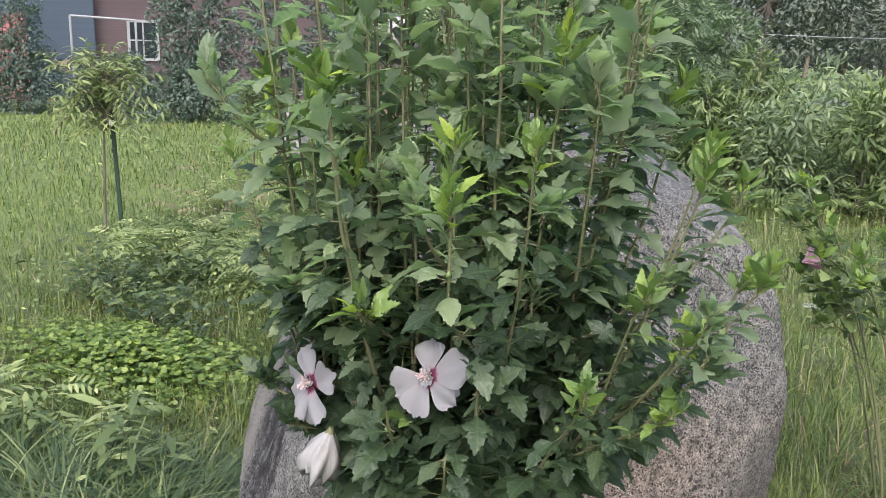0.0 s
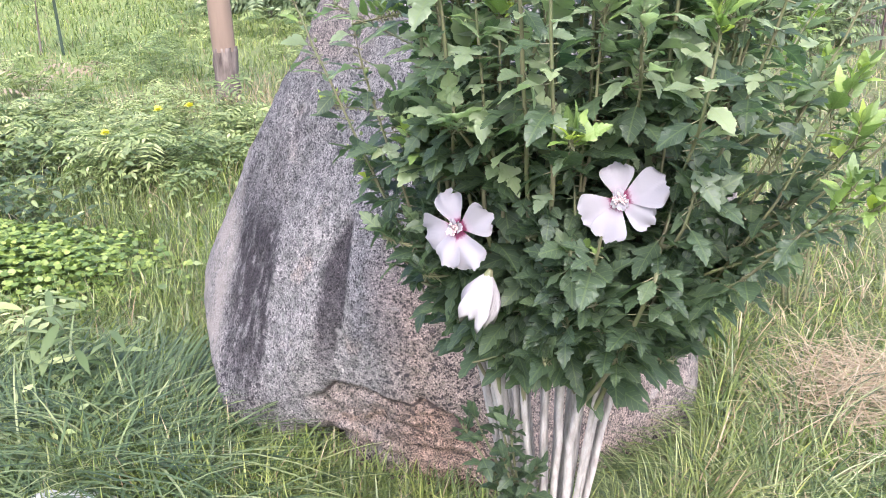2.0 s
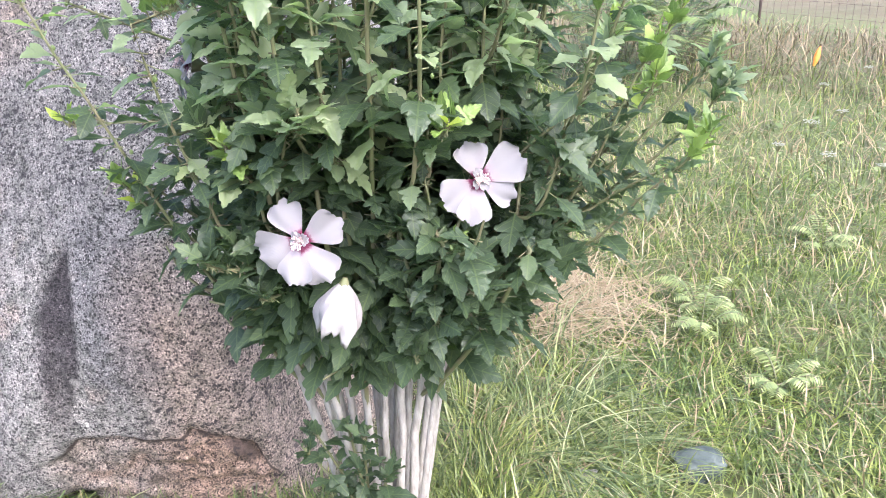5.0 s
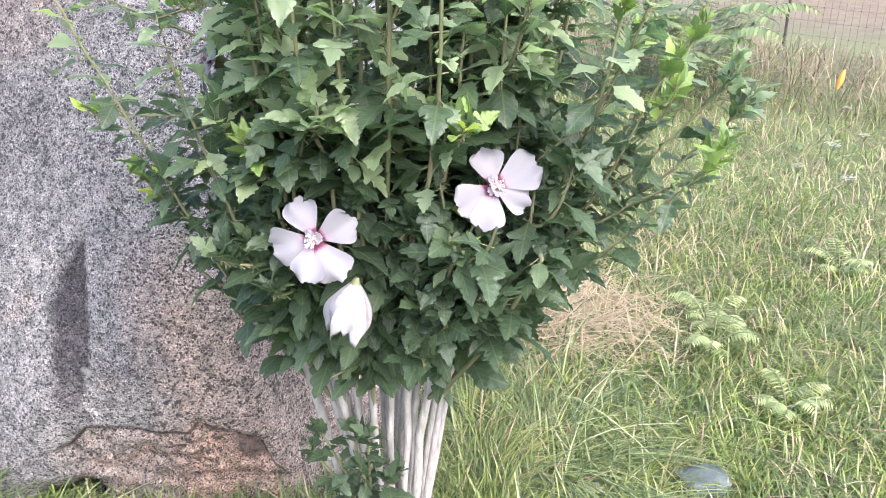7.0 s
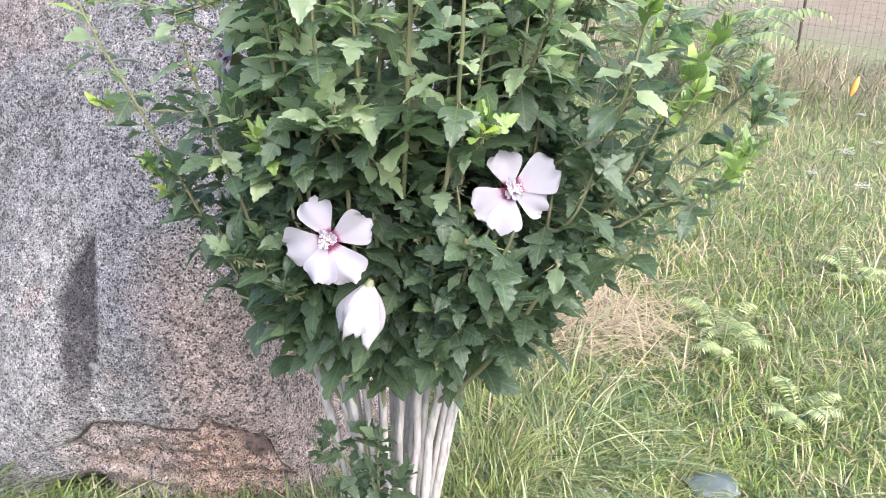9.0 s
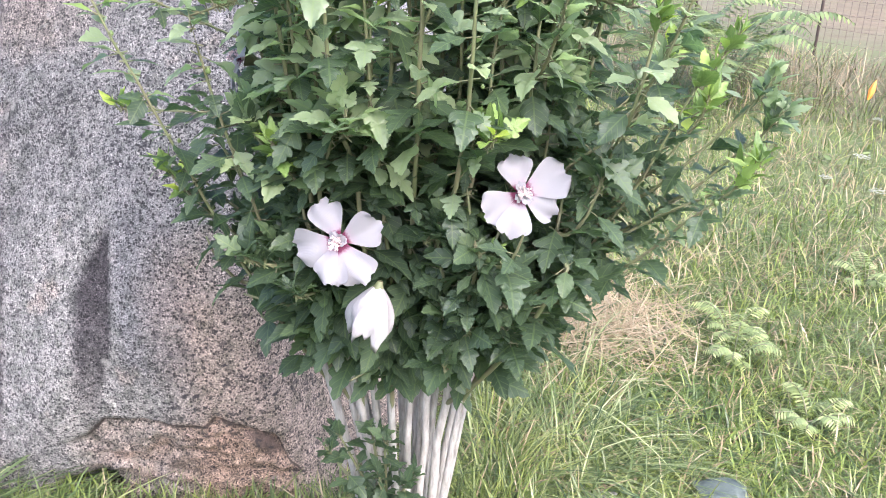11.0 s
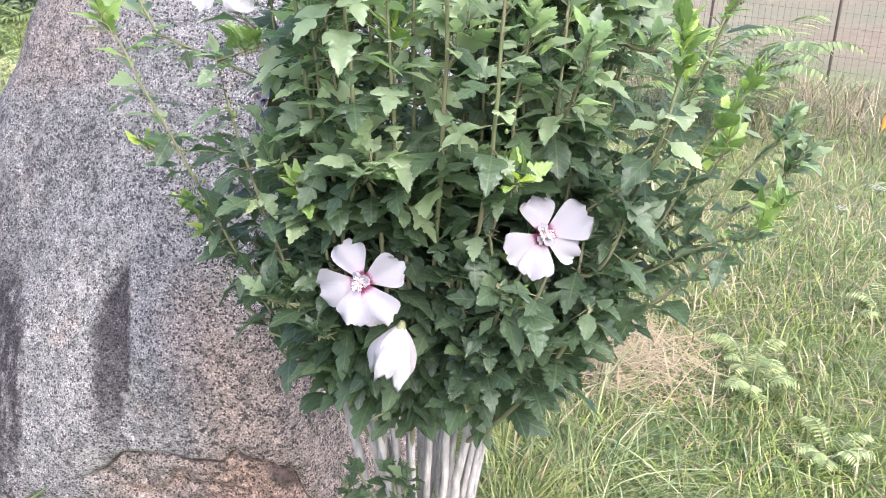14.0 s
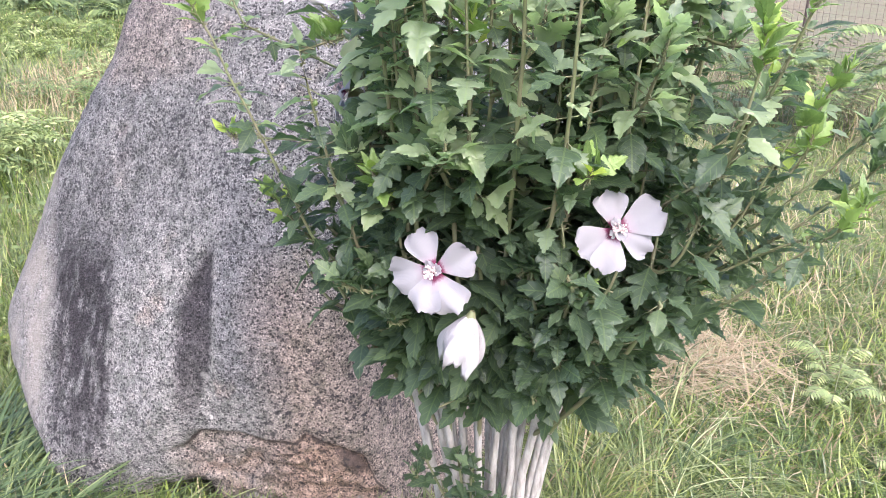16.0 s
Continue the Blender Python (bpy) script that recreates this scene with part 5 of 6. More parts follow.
def build_weeds():
    r = np.random.default_rng(5)
    # clover
    n = 2600
    x, y = r.normal(-2.42, 0.29, n), r.normal(1.10, 0.17, n)
    z = ground_z(x, y) + 0.04 + 0.16 * r.random(n) ** 0.7 * np.exp(-((x + 2.45) ** 2 / 0.9 + (y - 1.05) ** 2 / 0.3))
    T, D, N, S = [], [], [], []
    for k in range(3):
        a = r.uniform(0, 6.28, n) if k == 0 else a + 2.09
        D.append(np.stack([np.cos(a), np.sin(a), np.full(n, 0.05)], 1))
        T.append(np.stack([x, y, z], 1))
        N.append(np.tile([0.0, 0.0, 1.0], (n, 1)) + r.normal(0, 0.45, (n, 3)))
        S.append(r.uniform(0.014, 0.029, n))
    v, f, u = spread(ROUND, frames(np.concatenate(D), np.concatenate(N)), np.concatenate(T), np.concatenate(S))
    tagged(mesh_object("clover_patch", v, f, CLOVER, None, u), "low mat of bright green clover in the grass", "clover", kind="stuff")
    # broad-leaved weeds beside the long grass
    for k, (px, py, h) in enumerate(((-1.98, 0.46, 0.26), (-1.60, 0.42, 0.32), (-1.37, 0.46, 0.34), (-2.25, 0.34, 0.26), (-1.75, 0.60, 0.26))):
        leaf_plant("broadleaf_weed", (px, py, 0), "pale green broad-leaved weed among the grass", "weed", "weeds", 26, PALE if k % 2 else WEED, TWIG, LANCE, 60 + k, h, 0.12, 0.115, (-0.3, 0.5))
    # dark low growth beyond the clover
    for k in range(16):
        px, py = -3.0 + r.uniform(-0.7, 0.6), 1.85 + r.uniform(-0.35, 0.35)
        leaf_plant("ground_bramble", (px, py, 0), "low dark green leafy bramble in the grass", "weed", "brambles", 90, WEED if k % 3 else LEAF, TWIG, SMALL, 80 + k, r.uniform(0.22, 0.36), 0.28, 0.06)
    # feathery tansy-like weeds on the meadow
    for k in range(64):
        px, py = -3.25 + r.uniform(-1.0, 0.95), 2.65 + r.uniform(-0.55, 0.75)
        h = r.uniform(0.20, 0.36)
        leaf_plant("feathery_weed", (px, py, 0), "low weed with drooping feathered leaves in the meadow", "weed", "feathery weeds", 26, PALE if k % 3 else WEED, TWIG, FROND, 120 + k, h, 0.20, 0.17, (-0.35, 0.35))
    for k in range(34):
        px, py = -4.4 + r.uniform(-1.5, 2.2), 5.2 + r.uniform(-1.2, 1.7)
        leaf_plant("feathery_weed", (px, py, 0), "low weed with drooping feathered leaves in the meadow", "weed", "feathery weeds", 18, PALE if k % 2 else WEED, TWIG, FROND, 260 + k, r.uniform(0.16, 0.30), 0.20, 0.17, (-0.3, 0.4))
    for k, (px, py) in enumerate(((-2.35, 0.62), (-2.05, 0.50), (-1.85, 0.58), (-2.25, 0.42))):
        leaf_plant("feathery_weed", (px, py, 0), "leafy weed with paired leaflets in the long grass", "weed", "feathery weeds", 12, PALE, TWIG, FROND, 320 + k, 0.24, 0.16, 0.20, (-0.3, 0.3))
    for k, (px, py) in enumerate(((0.93, 0.96), (1.02, 0.66), (1.57, 1.42), (0.98, 1.10))):
        fern((px, py, 0), "feathery pale yellow-green weed in the grass", "weed", "feathery weeds", 180 + k, 9, 0.125, PALE, 0.95, 0.20, 16)
    for k, (px, py) in enumerate(((-4.75, 3.6), (-4.1, 2.95), (-3.75, 2.85))):
        fern((px, py, 0), "dry tan fern frond standing in the grass", "fern", "dry ferns", 200 + k, 4, 0.52, DRY, 1.25, 0.15)
    # big ferns by the fence
    for k, (px, py, L) in enumerate(((1.95, 3.95, 0.62), (2.20, 4.15, 0.58), (1.72, 4.05, 0.66), (1.82, 3.60, 0.55), (1.55, 4.2, 0.6))):
        fern((px, py, 0), "tall grey-green fern near the wire fence", "fern", "fence ferns", 220 + k, 9, L, WEED, 1.15, 0.19, 26)
    # a few clumps of yellow-green leaves, built as small flower-like heads
    for k, (px, py, h) in enumerate(((-2.79, 2.57, 0.33), (-2.68, 2.70, 0.33), (-2.70, 2.06, 0.33))):
        ob = thing("yellow_leaf_clump", (px, py, 0), "small clump of yellow-green leaves in the meadow", "wildflower", "yellow wildflowers")
        v, f = tube_data(np.array([[0, 0, -0.01], [0.01, 0, h * 0.5], [0, 0.01, h]]), (0.002, 0.002, 0.0015), 5)
        mesh_object("stalk", v, f, TWIG, ob)
        a = np.linspace(0, 6.28, 9)[:-1]
        Dd = np.stack([np.cos(a), np.sin(a), np.where(np.arange(8) % 2 == 0, 0.35, 1.4)], 1)
        v, f, u = spread(ROUND, frames(Dd, np.tile([0, 0, 1.0], (8, 1))), np.tile([0, 0.01, h], (8, 1)), r.uniform(0.022, 0.036, 8))
        mesh_object("petals", v, f, YELLOW, ob)


def umbel(place, height, size, seed):
    """A flat white flower head on a thin stalk."""
    r = np.random.default_rng(seed)
    ob = thing("white_umbel", place, "flat white lacy flower head on a thin stalk", "wildflower", "white umbels")
    top = np.array([r.uniform(-0.04, 0.04), r.uniform(-0.04, 0.04), height])
    st = [tube_data(bezier(np.array([0, 0, -0.01]), np.array([0, 0, height * 0.5]), top - np.array([0, 0, 0.03]), 6), np.full(6, 0.0017), 5)]
    heads = []
    for i in range(24):
        a, q = i * 2.4, size * math.sqrt((i + 0.5) / 24)
        p = top + np.array([q * math.cos(a), q * math.sin(a), r.uniform(-0.004, 0.004)])
        st.append(tube_data(np.array([top - np.array([0, 0, 0.03]), (top + p) / 2 - np.array([0, 0, 0.01]), p]), (0.0006, 0.0005, 0.0005), 3))
        for j in range(6):
            b, d = j * 1.047 + a, size * 0.10
            w = p + np.array([d * math.cos(b), d * math.sin(b), 0.001])
            heads.append(tube_data(np.array([w - np.array([0, 0, 0.0012]), w, w + np.array([0, 0, 0.0012])]), (0.0006, size * 0.055, 0.0008), 5))
    v, f = join(st)
    mesh_object("stalk", v, f, TWIG, ob)
    v, f = join(heads)
    mesh_object("flower_head", v, f, UMBEL, ob)


build_weeds()
for k, (x, y, h, s) in enumerate(((0.02, 2.25, 0.51, 0.05), (1.73, 1.89, 0.33, 0.030), (1.50, 1.71, 0.30, 0.022), (1.64, 1.56, 0.31, 0.026), (1.74, 1.40, 0.30, 0.024), (1.95, 2.05, 0.30, 0.024),
                                  (2.1, 2.4, 0.33, 0.02), (2.4, 2.6, 0.33, 0.02), (0.13, 1.72, 0.80, 0.045))):
    umbel((x, y, float(ground_z(x, y))), h, s, 300 + k)


def build_daylily(x, y):
    ob = thing("orange_daylily", (x, y, 0), "single orange lily bud leaning in dry grass", "wildflower")
    v, f = tube_data(bezier(np.array([0, 0, -0.01]), np.array([0.0, 0, 0.12]), np.array([0.03, 0.02, 0.17]), 8), np.linspace(0.003, 0.0025, 8), 6)
    mesh_object("stalk", v, f, TWIG, ob)
    pts = np.array([[0.03, 0.02, 0.165], [0.038, 0.022, 0.185], [0.046, 0.025, 0.215], [0.056, 0.03, 0.245], [0.064, 0.032, 0.27]])
    v, f = tube_data(pts, (0.005, 0.012, 0.017, 0.012, 0.002), 10)
    mesh_object("bud", v, f, ORANGE, ob)


build_daylily(2.52, 3.30)


# ---- stones in the grass ----
def stone(name, place, size, mat, label, seed, flat=0.5):
    bm = bmesh.new()
    bmesh.ops.create_icosphere(bm, subdivisions=4, radius=1.0)
    for v in bm.verts:
        d = v.co.normalized()
        q = Vector([math.copysign(abs(c) ** 0.6, c) for c in d])
        k = 1 + 0.16 * noise.fractal(d * 1.7 + Vector((seed, 0, 0)), 0.8, 2.0, 4)
        v.co = Vector((q.x * size[0], q.y * size[1], q.z * size[2] * flat)) * k
    ob = part(name, bm, mat, None)
    ob.location = place
    tagged(ob, label, "stone", "stones in the grass")


stone("flat_stone", (0.69, 0.40, 0.022), (0.062, 0.042, 0.055), SLATE, "blue-grey flat stone lying in the grass", 3)
stone("field_stone", (0.42, 0.39, 0.012), (0.040, 0.032, 0.045), OLDSTONE, "small pale stone half hidden in grass", 5, 0.7)
stone("flat_stone", (-1.06, -0.02, 0.03), (0.17, 0.09, 0.16), LIMESTONE, "pale grey stone in the long grass", 8, 0.6)


# ---- second shrub, saplings, stakes, posts ----
def build_small_hibiscus(x, y):
    ob = thing("small_hibiscus", (x, y, 0), "slender young hibiscus shrub with a pink flower", "shrub")
    g = Growth(23)
    r = g.r
    zero = np.zeros(3)
    for i in range(9):
        a = r.uniform(0, 6.28)
        q = r.uniform(0.05, 0.24)
        tip = np.array([-0.16 + q * math.cos(a), -0.18 + q * math.sin(a), r.uniform(0.84, 1.12)])
        sh = bezier(np.array([0.03 * math.cos(a), 0.03 * math.sin(a), -0.02]), np.array([0.10 * math.cos(a), 0.10 * math.sin(a), 0.45]), tip, 16)
        v, f = tube_data(sh, np.linspace(0.0045, 0.0015, 16), 6)
        mesh_object("stem", v, f, TWIG, ob)
        g.clothe(sh, bare(0.68), 0.019, 0.075, 0.055, True, zero)
        for k in range(9, 14, 2):
            p = sh[k]
            out = unit(np.append(unit(p[:2]) + r.normal(0, 0.5, 2), 0.5))
            tw = bezier(p, p + out * 0.05, p + out * r.uniform(0.08, 0.16), 6)
            g.stems.append(tube_data(tw, np.linspace(0.0025, 0.0012, 6), 4))
            g.clothe(tw, bare(0.66), 0.019, 0.065, 0.05, r.random() < 0.3, zero, 0.01)
    v, f = join(g.stems)
    tagged(mesh_object("twig_growth", v, f, TWIG, ob), kind="stuff")
    T, D, N, S, yg = (np.array(q) for q in (g.T, g.D, g.N, g.S, g.young))
    rel = T + D * (0.5 * S)[:, None] - np.array((-0.30, -0.24, 0.82))
    free = (np.hypot(rel[:, 0], rel[:, 2]) > 0.085) | (rel[:, 1] > 0.04)
    T, D, N, S, yg = T[free], D[free], N[free], S[free], yg[free]
    for y_, mat in ((False, WEED), (True, YOUNG)):
        sel = (yg == 2) == y_
        v, f, u = spread(LIGHT_LEAVES[0], frames(D[sel], N[sel]), T[sel], S[sel])
        tagged(mesh_object("foliage", v, f, mat, ob, u), kind="stuff")
    fl = new("flower")
    fl.parent = ob
    tagged(fl, "half-closed pink flower")
    fl.matrix_basis = look((-0.28, -0.22, 0.82), (-1.2, -1.2, 0.5))
    for k in range(5):
        v, f, uv = petal(0.055, 0.8, 90 + k)
        w = v @ np.array(pose(0, 0, 0, 50, 0, 0).to_3x3()).T @ np.array(pose(0, 0, 0, 0, 0, k * 72).to_3x3()).T
        mesh_object("petal", w, f, PINK, fl, uv)


build_small_hibiscus(0.40, 1.76)


def stake(place, height, label, lean=0.0):
    """A green steel T-post."""
    ob = thing("garden_stake", place, label, "stake", "garden stakes")
    bm = bmesh.new()
    for sx, sy, ox, oy in ((0.030, 0.004, 0, 0), (0.004, 0.030, 0, 0.015)):
        geo = bmesh.ops.create_cube(bm, size=1.0)
        bmesh.ops.scale(bm, verts=geo["verts"], vec=(sx, sy, height + 0.05))
        bmesh.ops.translate(bm, verts=geo["verts"], vec=(ox, oy, (height - 0.05) / 2))
    part("post", bm, STAKE, ob, smooth=False)
    for i in range(3):
        z = height - 0.12 - i * 0.10
        bm = bmesh.new()
        geo = bmesh.ops.create_cube(bm, size=1.0)
        bmesh.ops.scale(bm, verts=geo["verts"], vec=(0.034, 0.012, 0.035))
        bmesh.ops.translate(bm, verts=geo["verts"], vec=(0, -0.008, z))
        part("stud", bm, WHITE if i == 0 else STAKE, ob, smooth=False)
    ob.rotation_euler = (0, radians(lean), 0.4)


stake((-4.93, 2.83, 0.0), 0.98, "dark green steel stake beside a young tree", -2)
stake((-6.49, 5.84, 0.0), 1.35, "dark green steel stake in the meadow")


def sapling(place, height, crown_r, crown_z, seed, mat, dry_side=True):
    r = np.random.default_rng(seed)
    ob = thing("young_tree", place, "young tree with drooping compound leaves tied to a stake", "tree", "young trees")
    tr = bezier(np.array([-0.12, 0.0, -0.02]), np.array([-0.10, 0.02, height * 0.5]), np.array([-0.02, 0.0, height]), 10)
    v, f = tube_data(tr, np.linspace(0.012, 0.005, 10), 7)
    mesh_object("trunk", v, f, DARKBARK, ob)
    T, D, N, S, stems = [], [], [], [], []
    for i in range(120):
        a = r.uniform(0, 6.28)
        q = crown_r * math.sqrt(r.random())
        base = tr[int(r.integers(6, 10))]
        end = np.array([q * math.cos(a), q * math.sin(a), crown_z + r.uniform(-0.36, 0.40) * crown_r * 2 - 0.25 * q])
        mid = (base + end) / 2 + np.array([0, 0, 0.12])
        pts = bezier(base, mid, end, 9)
        stems.append(tube_data(pts, np.linspace(0.004, 0.001, 9), 4))
        for k in range(3, 9):
            tan = unit(pts[min(k + 1, 8)] - pts[k - 1])
            side = unit(np.cross(tan, (0, 0, 1.0)))
            for s in (-1, 1):
                T.append(pts[k]), D.append(unit(side * s + tan * 0.7 + np.array([0, 0, r.uniform(-0.5, 0.3)]))), N.append(np.array([0, 0, 1.0]) + r.normal(0, 0.4, 3)), S.append(r.uniform(0.045, 0.08))
    v, f = join(stems)
    tagged(mesh_object("branch_growth", v, f, DARKBARK, ob), kind="stuff")
    T, D, N, S = (np.array(q) for q in (T, D, N, S))
    dry = (T[:, 0] < -0.22) & (r.random(len(T)) < 0.7) if dry_side else np.zeros(len(T), bool)
    v, f, u = spread(LANCE, frames(D[~dry], N[~dry]), T[~dry], S[~dry] * 1.2)
    tagged(mesh_object("crown", v, f, mat, ob, u), kind="stuff")
    if dry.any():
        v, f, u = spread(LANCE, frames(D[dry], N[dry]), T[dry], S[dry] * 1.2)
        tagged(mesh_object("dry_leaves", v, f, DRY, ob, u), "withered pale tan leaves", kind="stuff")


sapling((-4.95, 2.78, 0.0), 1.20, 0.42, 1.12, 31, PALE)
sapling((-6.62, 5.80, 0.0), 0.9, 0.38, 0.85, 32, WEED, False)


def build_brown_post(x, y):
    ob = thing("wooden_post", (x, y, 0), "tan wooden post with grey peeling bark at its foot", "post")
    def shaft(z0, z1, r0, r1, seed, rough):
        n = 26
        vs, fs = [], []
        lv = np.linspace(z0, z1, 14)
        for i, z in enumerate(lv):
            t = i / 13
            for j in range(n):
                a = j / n * 6.283
                k = r0 + (r1 - r0) * t + rough * noise.noise(Vector((math.cos(a) * 3, math.sin(a) * 3, z * 7 + seed)))
                vs.append((k * math.cos(a), k * math.sin(a), z))
                if i:
                    fs.append(((i - 1) * n + j, (i - 1) * n + (j + 1) % n, i * n + (j + 1) % n, i * n + j))
        fs.append(tuple(range(13 * n, 14 * n)))
        return np.array(vs), fs
    v, f = shaft(0.40, 1.28, 0.080, 0.074, 1, 0.004)
    mesh_object("shaft", v, f, POSTWOOD, ob)
    v, f = shaft(-0.05, 0.43, 0.088, 0.079, 5, 0.020)
    mesh_object("bark_foot", v, f, OLDBARK, ob)
    bm = bmesh.new()
    box(bm, (-0.28, -0.20, 1.283), (0.28, 0.20, 1.325))
    bmesh.ops.bevel(bm, geom=bm.edges[:], offset=0.006, segments=2, affect='EDGES')
    part("board", bm, OLDBARK, ob, "weathered grey board on top", False)
    bundle = bmesh.new()
    bmesh.ops.create_icosphere(bundle, subdivisions=4, radius=1.0)
    for q in bundle.verts:
        k = 1 + 0.30 * noise.fractal(q.co * 1.8, 0.8, 2.0, 4)
        q.co = Vector((q.co.x * 0.20, q.co.y * 0.16, q.co.z * 0.16)) * k
    b = part("cloth_bundle", bundle, FADED, None)
    b.location = (x + 0.02, y, 1.50)
    tagged(b, "crumpled pale cloth bundle on a post", "cloth")


build_brown_post(-3.34, 4.05)


# ---- wire fence ----
def build_fence():
    a = np.array([3.10, 5.08])
    d = unit(np.array([-0.64, 0.77]))
    fence = thing("wire_fence", (0, 0, 0), "rusty welded wire garden fence on thin steel posts", "fence")
    span = 1.02
    for k in range(-6, 6):
        p = a + d * span * k
        v, f = tube_data(np.array([[p[0], p[1], -0.05], [p[0] + 0.012 * math.sin(k), p[1], 0.45], [p[0] + 0.02 * math.sin(k * 2), p[1], 0.90]]), (0.011, 0.011, 0.011), 6)
        mesh_object("post", v, f, RUST, fence)
    h, pieces = 0.80, []
    lo, hi = -6 * span, 5 * span
    def ribbon(p0, p1, w):
        return tube_data(np.array([p0, (np.array(p0) + np.array(p1)) / 2, p1]), (w, w, w), 3)
    s = lo
    while s < hi:
        p = a + d * s
        pieces.append(ribbon((p[0], p[1], 0.02), (p[0], p[1], h), 0.0024))
        s += 0.051
    for z in np.arange(0.04, h + 0.01, 0.102):
        p, q = a + d * lo, a + d * hi
        pieces.append(ribbon((p[0], p[1], z), (q[0], q[1], z), 0.0016))
    v, f = join(pieces)
    tagged(mesh_object("wire_mesh", v, f, WIRE, fence), "fine square wire mesh", kind="stuff")


build_fence()


# ---- thicket, hedge, woods ----
def clump(name, place, label, category, group, lumps, n, size, mat, seed, template=CARD, trunk=0.0, trunk_r=0.1, droop=0.2):
    """A shrub or tree: a trunk with limbs, and a crown of many leaves in uneven lumps (dx, dy, z, radius)."""
    r = np.random.default_rng(seed)
    ob = thing(name, place, label, category, group)
    lumps = np.array(lumps, float)
    limbs = []
    if trunk:
        tp = bezier(np.array([0, 0, -0.1]), np.array([0.03 * trunk, 0, trunk * 0.5]), np.array([0, 0, trunk]), 8)
        limbs.append(tube_data(tp, np.linspace(trunk_r, trunk_r * 0.5, 8), 8))
    for l in lumps:
        foot = np.array([0, 0, max(0.0, trunk * 0.7)])
        limbs.append(tube_data(bezier(foot, np.array([l[0] * 0.4, l[1] * 0.4, l[2] * 0.7 + foot[2] * 0.3]), l[:3] + np.array([0, 0, l[3] * 0.3]), 7), np.linspace(max(trunk_r * 0.35, 0.012), 0.004, 7), 5))
    v, f = join(limbs)
    mesh_object("trunk", v, f, DARKBARK, ob)
    w = lumps[:, 3] ** 2
    pick = r.choice(len(lumps), n, p=w / w.sum())
    dirs = unit(r.normal(size=(n, 3)))
    dist = 1 - 0.45 * r.random(n) ** 1.6
    nz = np.array([noise.noise(Vector(dd) * 2.2 + Vector((float(k), seed, 0))) for dd, k in zip(dirs, pick)])
    rad = lumps[pick, 3] * dist * (1 + 0.35 * nz)
    T = lumps[pick, :3] + dirs * rad[:, None] * np.array([1, 1, 0.85])
    T[:, 2] = np.maximum(T[:, 2], 0.03)
    D = unit(dirs + r.normal(0, 0.6, (n, 3)) + np.array([0, 0, -droop]))
    N = unit(np.array([0, 0, 0.8]) + dirs * 0.6 + r.normal(0, 0.3, (n, 3)))
    v, f, u = spread(template, frames(D, N), T, size * r.uniform(0.6, 1.3, n))
    tagged(mesh_object("crown", v, f, mat, ob, u), kind="stuff")
    return ob


def build_thicket():
    r = np.random.default_rng(17)
    k = 0
    for x in np.arange(-6.6, 1.6, 0.75):
        tall = 3.2 - 1.95 * min(1.0, max(0.0, (x + 3.6) / 1.5))
        for row in range(2):
            y = 8.7 - 0.10 * (x + 5) + row * 0.9 + r.uniform(-0.2, 0.2)
            if x > -2.5:
                y = 7.9 + row * 0.9 + r.uniform(-0.2, 0.2)
            h = tall * r.uniform(0.85, 1.12) + row * 0.11 * tall
            lumps = []
            for j in range(9):
                z = h * (0.12 + 0.8 * j / 8)
                q = (0.42 if tall > 2 else 0.34) * (1 - 0.35 * j / 8)
                lumps.append((r.uniform(-0.35, 0.35), r.uniform(-0.3, 0.3), z, q * r.uniform(0.8, 1.2)))
            small = x > -2.6
            mat = (WEED if r.random() < 0.5 else THICKET) if small else THICKET_DARK if r.random() < 0.4 else THICKET
            leaf, n, size = (LANCE, 2200, 0.12) if small else (CARD, 5600, 0.092) if row or k % 4 == 0 else (FROND, 1300, 0.25)
            clump("thicket_shrub", (x + r.uniform(-0.2, 0.2), y, 0), "dense wild green shrub at the edge of the meadow" if leaf is not FROND else "dense wild shrub with feathered leaves at the meadow's edge", "shrub", "thicket shrubs", lumps, n, size, mat, 400 + k, leaf, 0.0, 0.03, 0.05)
            k += 1
    # leafy weeds in front of the shrubs
    for x in np.arange(-6.0, 0.8, 0.55):
        fern((x, 7.2 + r.uniform(-0.4, 0.3), 0), "feathery weed before the thicket", "weed", "feathery weeds", 500 + k, 9, r.uniform(0.32, 0.48), WEED, 0.9)
        k += 1


def build_hedge():
    r = np.random.default_rng(19)
    spots = ((-19.3, 9.3, 3.4), (-18.3, 9.8, 3.3), (-13.6, 10.9, 4.2), (-12.3, 11.3, 4.6), (-11.0, 11.8, 4.4), (-9.6, 12.1, 4.3), (-8.2, 12.4, 4.0), (-6.8, 12.6, 3.8),
             (-14.3, 10.7, 3.4), (-16.8, 10.5, 1.3), (-16.2, 10.6, 1.3), (-15.5, 10.7, 1.2), (-20.6, 8.8, 3.0))
    for k, (x, y, h) in enumerate(spots):
        lumps = []
        for j in range(10):
            z = h * (0.08 + 0.85 * j / 9)
            q = 0.80 * (1.0 - 0.55 * j / 9) * (0.6 if h < 1.5 else 0.8)
            lumps.append((r.uniform(-0.4, 0.4), r.uniform(-0.35, 0.35), z, q * r.uniform(0.85, 1.15)))
        clump("hedge_shrub", (x, y, 0), "dark dense evergreen shrub screening the house", "shrub", "hedge shrubs", lumps, 5000, 0.097, HEDGE, 600 + k, CARD, 0.0, 0.06)


